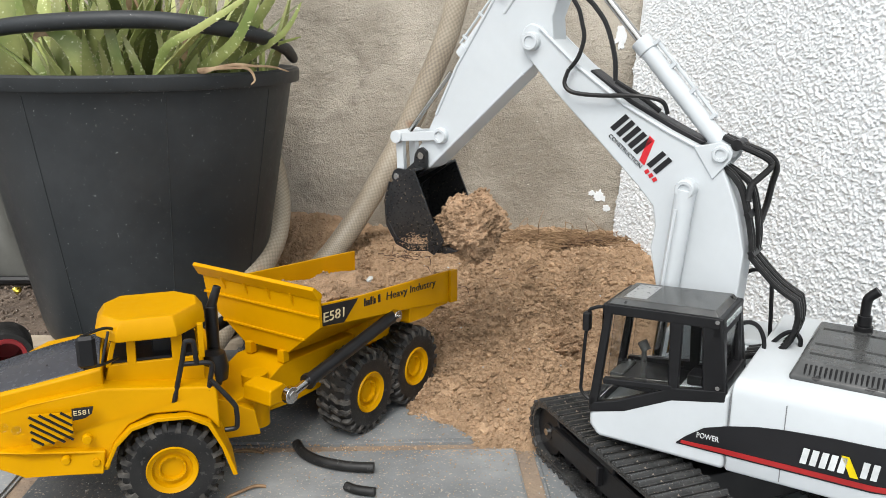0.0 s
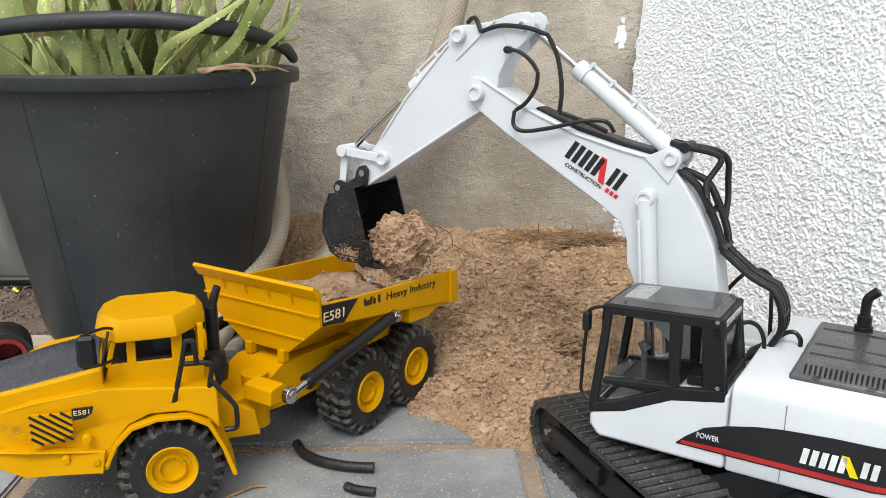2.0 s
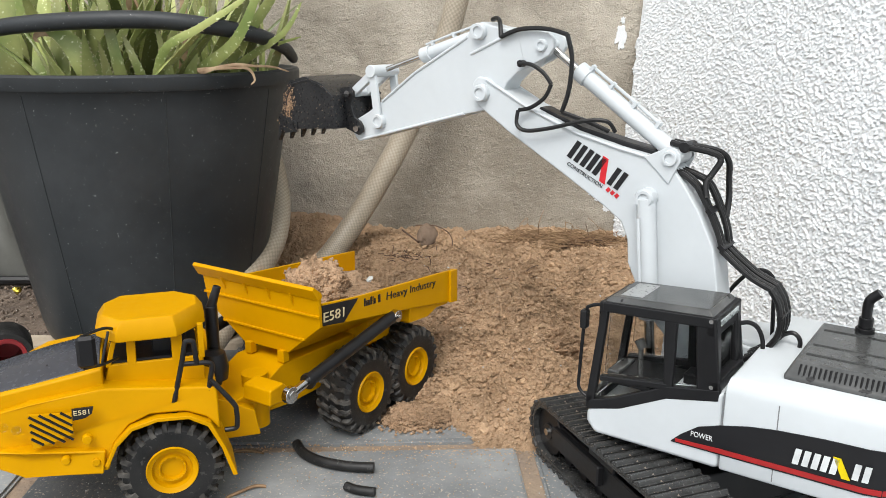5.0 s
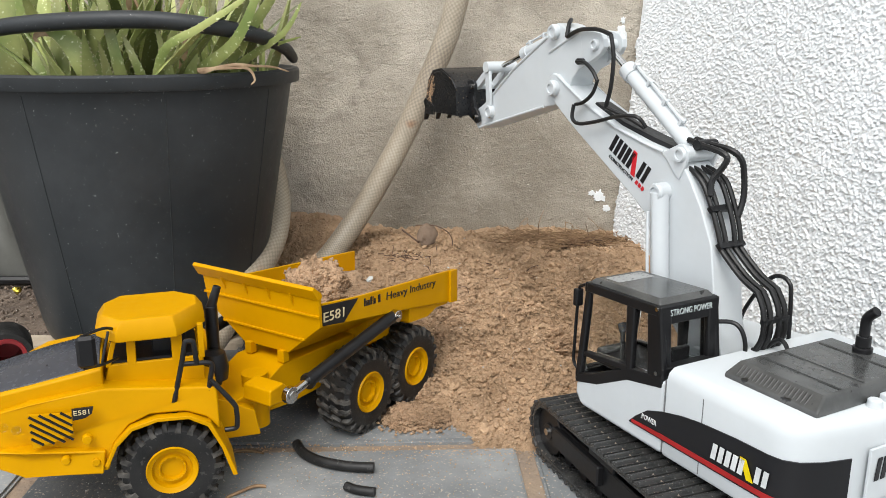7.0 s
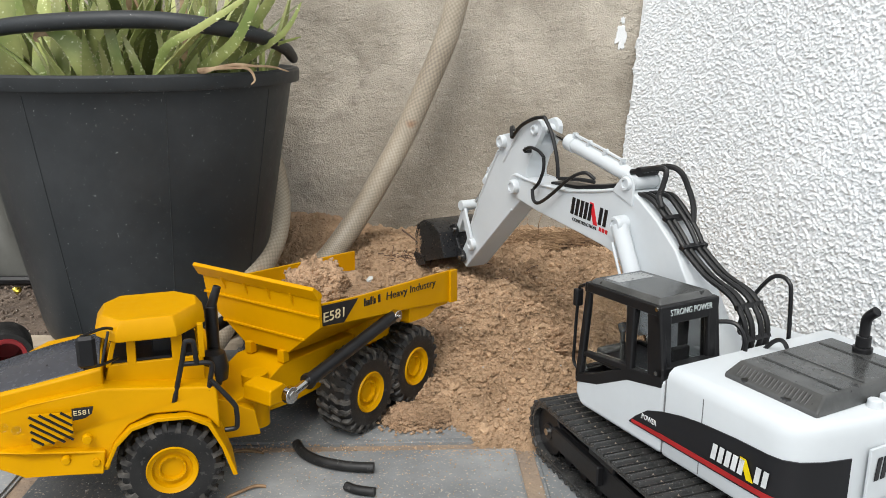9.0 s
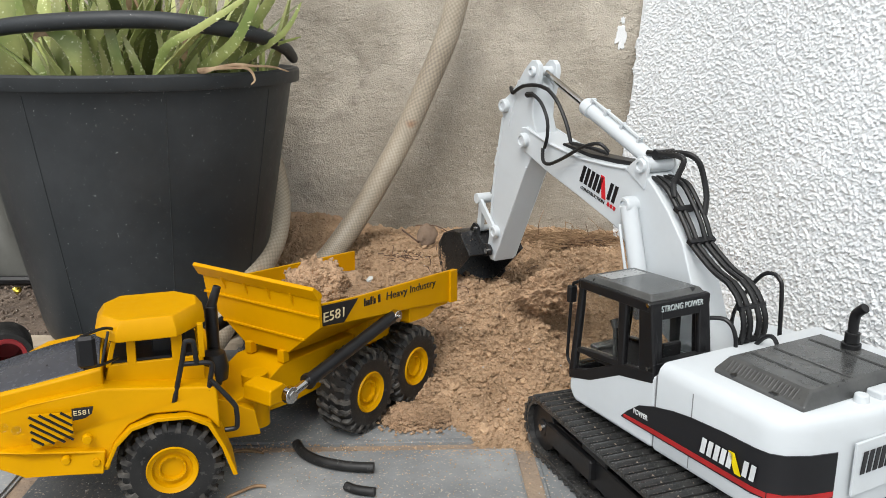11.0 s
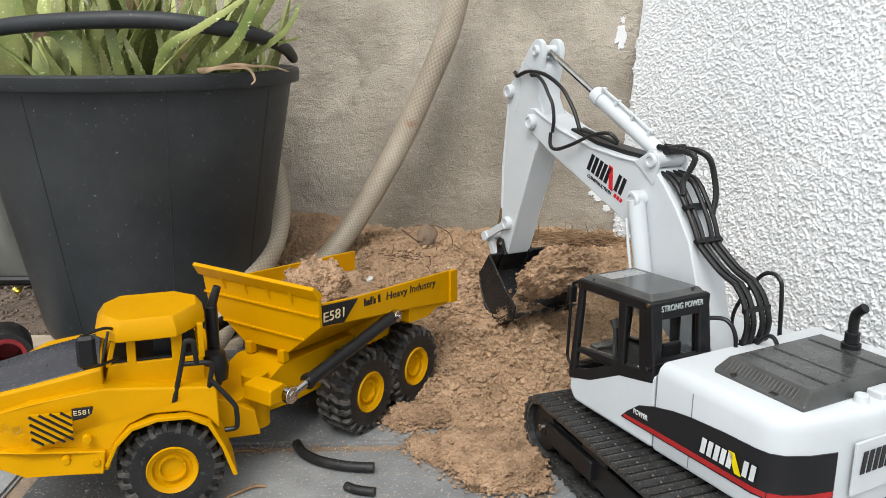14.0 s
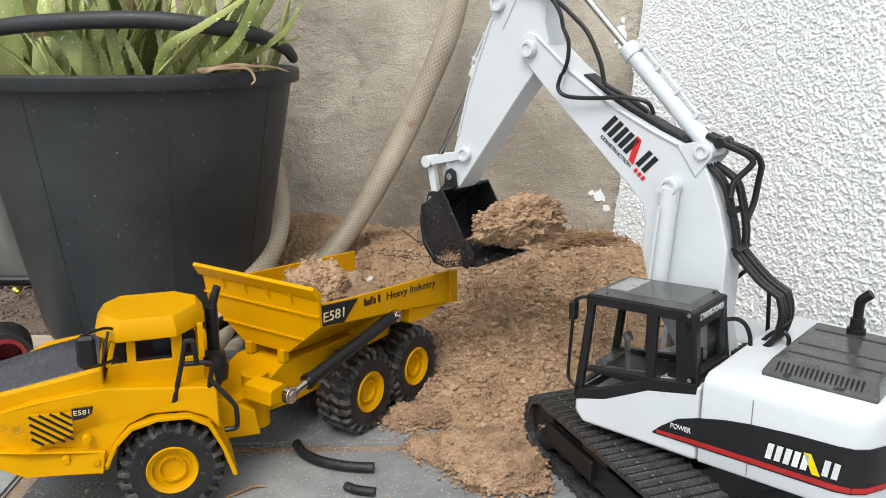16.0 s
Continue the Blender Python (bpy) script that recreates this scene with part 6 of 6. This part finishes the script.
# foam roller with a red core lying on the ground
bm = bmesh.new()
turn = pose(0, 0, 0, 0, 90, 0)
spin(bm, [(0.0155, 0.024), (0.0205, 0.024), (0.0212, 0.026), (0.0212, 0.058), (0.0205, 0.06), (0.0155, 0.06)], 40, turn, True)
roller = empty("foam_roller", pose(-0.4035, 0.730, 0.0212, 0, 0, -62), "black foam tube with a red plastic core on the soil", "foam tube")
part("foam_sleeve", bm, RUBBER, roller)
bm = bmesh.new()
spin(bm, [(0.0125, 0.023), (0.0158, 0.0225), (0.0162, 0.024), (0.0162, 0.06), (0.0158, 0.0615), (0.0125, 0.061)], 40, turn, True)
rod(bm, turn @ Vector((0, 0, 0.0235)), turn @ Vector((0, 0, 0.0255)), 0.0130, seg=40)
part("core", bm, mat("red_plastic", (0.28, 0.018, 0.02), (0.22, 0.015, 0.018), 40, 0.5), roller, "red plastic core")

# folded grey sheet hanging behind the pot
bm = bmesh.new()
cols = []
for i in range(61):
    u = i / 60
    x = -0.86 + 0.40 * u
    f = 0.016 * math.sin(u * 40) + 0.008 * math.sin(u * 61 + 1)
    cols.append([[bm.verts.new((x, 0.966 + f * (0.5 + 0.5 * math.sin(j * 0.35 + u * 5)) + dy, 0.008 + 0.30 * j / 24)) for j in range(25)] for dy in (0.0, 0.003)])
for a, b in zip(cols, cols[1:]):
    for k in (0, 1):
        for j in range(24):
            bm.faces.new((a[k][j], a[k][j + 1], b[k][j + 1], b[k][j]))
    for j in (0, 24):
        bm.faces.new((a[0][j], b[0][j], b[1][j], a[1][j]))
for c in (cols[0], cols[-1]):
    for j in range(24):
        bm.faces.new((c[0][j], c[0][j + 1], c[1][j + 1], c[1][j]))
sheet_ob = empty("hanging_sheet", Matrix(), "grey folded plastic sheet with a black strip as the shade beneath it", "plastic sheet")
part("cloth", bm, mat("grey_sheet", (0.125, 0.125, 0.112), (0.075, 0.075, 0.066), 14, 0.6), sheet_ob)
# black roll along the foot, standing in for the dark shadow beneath the sheet
bm = bmesh.new()
tube(bm, [(-0.86, 0.962, 0.006), (-0.7, 0.962, 0.006), (-0.55, 0.956, 0.006), (-0.46, 0.958, 0.006)], 0.0055, 8, 6)
part("hem", bm, BLACK, sheet_ob, "black strip drawn as the shade beneath the sheet")
bm = bmesh.new()
bmesh.ops.create_icosphere(bm, subdivisions=2, radius=0.0045)
for v in bm.verts:
    v.co *= 1 + 0.5 * noise.noise(v.co * 300)
o = finish("foil_scrap", bm, mat("gold_foil", (0.55, 0.42, 0.06), (0.4, 0.3, 0.04), 80, 0.25, metal=0.9), angle=10)
o.location = (-0.490, 0.925, 0.003)
tagged(o, "crumpled scrap of gold foil on the soil", "foil scrap")


# ---- motion ----
def at(rows, t):
    for (ta, a), (tb, b) in zip(rows, rows[1:]):
        if t <= tb:
            return a + (b - a) * (t - ta) / (tb - ta)
    return rows[-1][1]


SLEW = [(0, 147.7), (4.7, 147.7), (5.0, 145), (5.8, 121.5), (6.1, 118.7), (9.2, 118.7), (10.0, 118.4), (15.55, 118.4), (15.65, 121.0), (16, 139.5)]
BOOM = [(0, 56.0), (1.0, 55.6), (1.1, 55.0), (1.5, 45.0), (1.9, 43.2), (4.2, 43.0), (5.5, 43.0), (6.3, 42.9), (7.1, 42.9), (7.5, 33.0), (7.9, 27.9), (8.6, 27.4), (9.0, 19.3), (9.4, 19.0), (10.6, 29.8), (12.0, 29.8), (12.5, 32.2), (13.2, 32.9), (13.5, 34.1), (14.7, 34.5), (15.0, 42.1), (15.5, 53.4), (16, 53.8)]
STICK = [(0, -43.1), (1.0, -20.1), (1.5, -30.7), (2.0, -32.5), (2.5, -22.8), (3.0, -15.4), (4.2, -15.2), (6.3, -15.3), (7.1, -15.3), (7.5, -25.7), (8.0, -32.2), (8.6, -32.8), (9.0, -42.9), (9.4, -43.5), (10.2, -60.0), (11.3, -63.8), (12.0, -63.8), (12.5, -62.0), (13.0, -64.5), (13.5, -67.4), (14.7, -70.7), (15.0, -64.1), (15.5, -51.4), (16, -53.8)]
BUCKET = [(0, -38.4), (0.5, -24.8), (1.0, -18.5), (1.5, -27.5), (2.0, -29.6), (2.5, -21.7), (3.0, -16.8), (3.8, -16.8), (4.0, -6.0), (4.2, 14.5), (4.9, 70.0), (5.2, 76.0), (7.1, 76.0), (7.5, 67.0), (8.0, 62.0), (8.6, 62.0), (9.0, 58.0), (9.4, 57.0), (10.4, 36.0), (11.3, 34.0), (12.0, 34.0), (12.5, 24.5), (13.0, 15.0), (13.3, 5.0), (13.5, -20.0), (13.7, -50.0), (13.9, -62.0), (14.7, -62.5), (15.0, -56.0), (15.5, -43.5), (16, -46.2)]


def turn2(a, x, z):
    a = radians(a)
    return Vector((x * math.cos(a) - z * math.sin(a), 0, x * math.sin(a) + z * math.cos(a)))


def along(p, q, y=0.0):
    """A pose at p whose x points to q, both in the plane of the boom."""
    d = q - p
    return Matrix.Translation((p.x, p.y + y, p.z)) @ Matrix.Rotation(-math.atan2(d.z, d.x), 4, "Y")


def meet(p, q, rp, rq):
    """Where two links of those lengths from p and q meet, on the upper side."""
    d = q - p
    n = min(d.length, (rp + rq) * 0.999)
    u = d.normalized()
    a = (rp * rp - rq * rq + n * n) / (2 * n)
    h = math.sqrt(max(rp * rp - a * a, 0))
    return p + u * a + Vector((-u.z, 0, u.x)) * h


def rig(t):
    """The poses of the excavator's moving parts in its own space at t seconds."""
    b, k, w = at(BOOM, t), at(STICK, t), at(BUCKET, t)
    H = Matrix.Rotation(radians(at(SLEW, t) - BASE_YAW), 4, "Z")
    foot = PIVOT.copy()
    elbow = foot + turn2(b, BOOM_LEN, 0)
    hinge = elbow + turn2(k, 0.1194, -0.0009)
    link = hinge + turn2(w, 0.0278, 0)
    rock = elbow + turn2(k, 0.0981, 0.0002)
    knee = meet(rock, link, L1, L2)
    tail, top = elbow + turn2(k, -0.0525, 0.0200), elbow + turn2(k, -0.0075, 0.0415)
    back, low = foot + turn2(b, 0.118, 0.070), foot + turn2(b, 0.1095, 0.0425)
    base = Vector((0.042, -0.0036, 0.064))
    out = {house: Matrix(), cab: Matrix(), boom: Matrix.Translation(foot) @ Matrix.Rotation(-radians(b), 4, "Y"),
           stick: Matrix.Translation(elbow) @ Matrix.Rotation(-radians(k), 4, "Y"), bucket: Matrix.Translation(hinge) @ Matrix.Rotation(-radians(w), 4, "Y"),
           arm_cyl: along(back, tail), arm_rod: along(tail, back), buc_cyl: along(top, knee), buc_rod: along(knee, top),
           link_a: along(rock, knee), link_b: along(knee, link)}
    high = foot + turn2(b, 0.0540, 0.0535)
    bend = meet(ANCHOR, high, HA, HB)
    out[hose_low], out[hose_top] = along(ANCHOR, bend), along(bend, high)
    for pb, ps, la, lb, y, o, q in LOOSE:
        a, z = foot + turn2(b, *pb), elbow + turn2(k, *ps)
        mid = meet(a, z, la, lb)
        out[o], out[q] = along(a, mid, y), along(mid, z, y)
    for s, o, q in lift:
        out[o], out[q] = along(low, base, s * 0.0175), along(base, low, s * 0.0175)
    return {o: H @ m for o, m in out.items()}


def carried(t, m):
    """A pose in the bucket's space at t, in the world."""
    base = BASE_A if t < 10 else BASE_B
    return base @ rig(t)[bucket] @ m


def motions():
    in_a, in_b = pose(0.005, 0, -0.062), pose(-0.016, 0, -0.060, 0, -30, 0)
    rest = REAR @ pose(-0.004, -0.054, 0.0985, 0, 30, 40)
    rows = [(i / 10, carried(i / 10, in_a)) for i in range(42)]
    drop = rows[-1][1].copy()
    drop.translation = rest.translation.lerp(drop.translation, 0.5)
    walk(load_a, rows + [(4.4, drop), (4.6, rest), (16, rest)])
    scoop = carried(13.8, in_b)
    heap, deep = scoop.copy(), scoop.copy()
    heap.translation += Vector((0.0, 0.02, -0.018))
    deep.translation += Vector((0.0, 0.02, -0.07))
    walk(load_b, [(0, deep), (9.2, deep), (10.8, heap), (13.4, heap)] + [(i / 10, carried(i / 10, in_b)) for i in range(138, 161)])
    for o, a, b, ta, tb in ((slides[0], (0.035, 0.62, -0.03), (0.028, 0.545, 0.003), 13.3, 13.75), (slides[1], (0.045, 0.61, -0.03), (0.040, 0.520, 0.003), 13.35, 13.8), (slides[2], (0.02, 0.61, -0.03), (-0.002, 0.553, 0.002), 13.3, 13.7), (slides[3], (-0.01, 0.64, -0.03), (-0.022, 0.600, 0.003), 4.5, 5.0)):
        A, B = pose(*a), pose(*b)
        walk(o, [(0, A), (ta, A), (tb, B), (16, B)])
    times = [i / 10 for i in range(161)]
    poses = {}
    for t in times:
        for o, m in rig(t).items():
            poses.setdefault(o, []).append((t, m))
    walk(digger, [(0, BASE_A), (9.6, BASE_A), (10.9, BASE_B), (16, BASE_B)])
    for o, rows in poses.items():
        walk(o, rows)


motions()
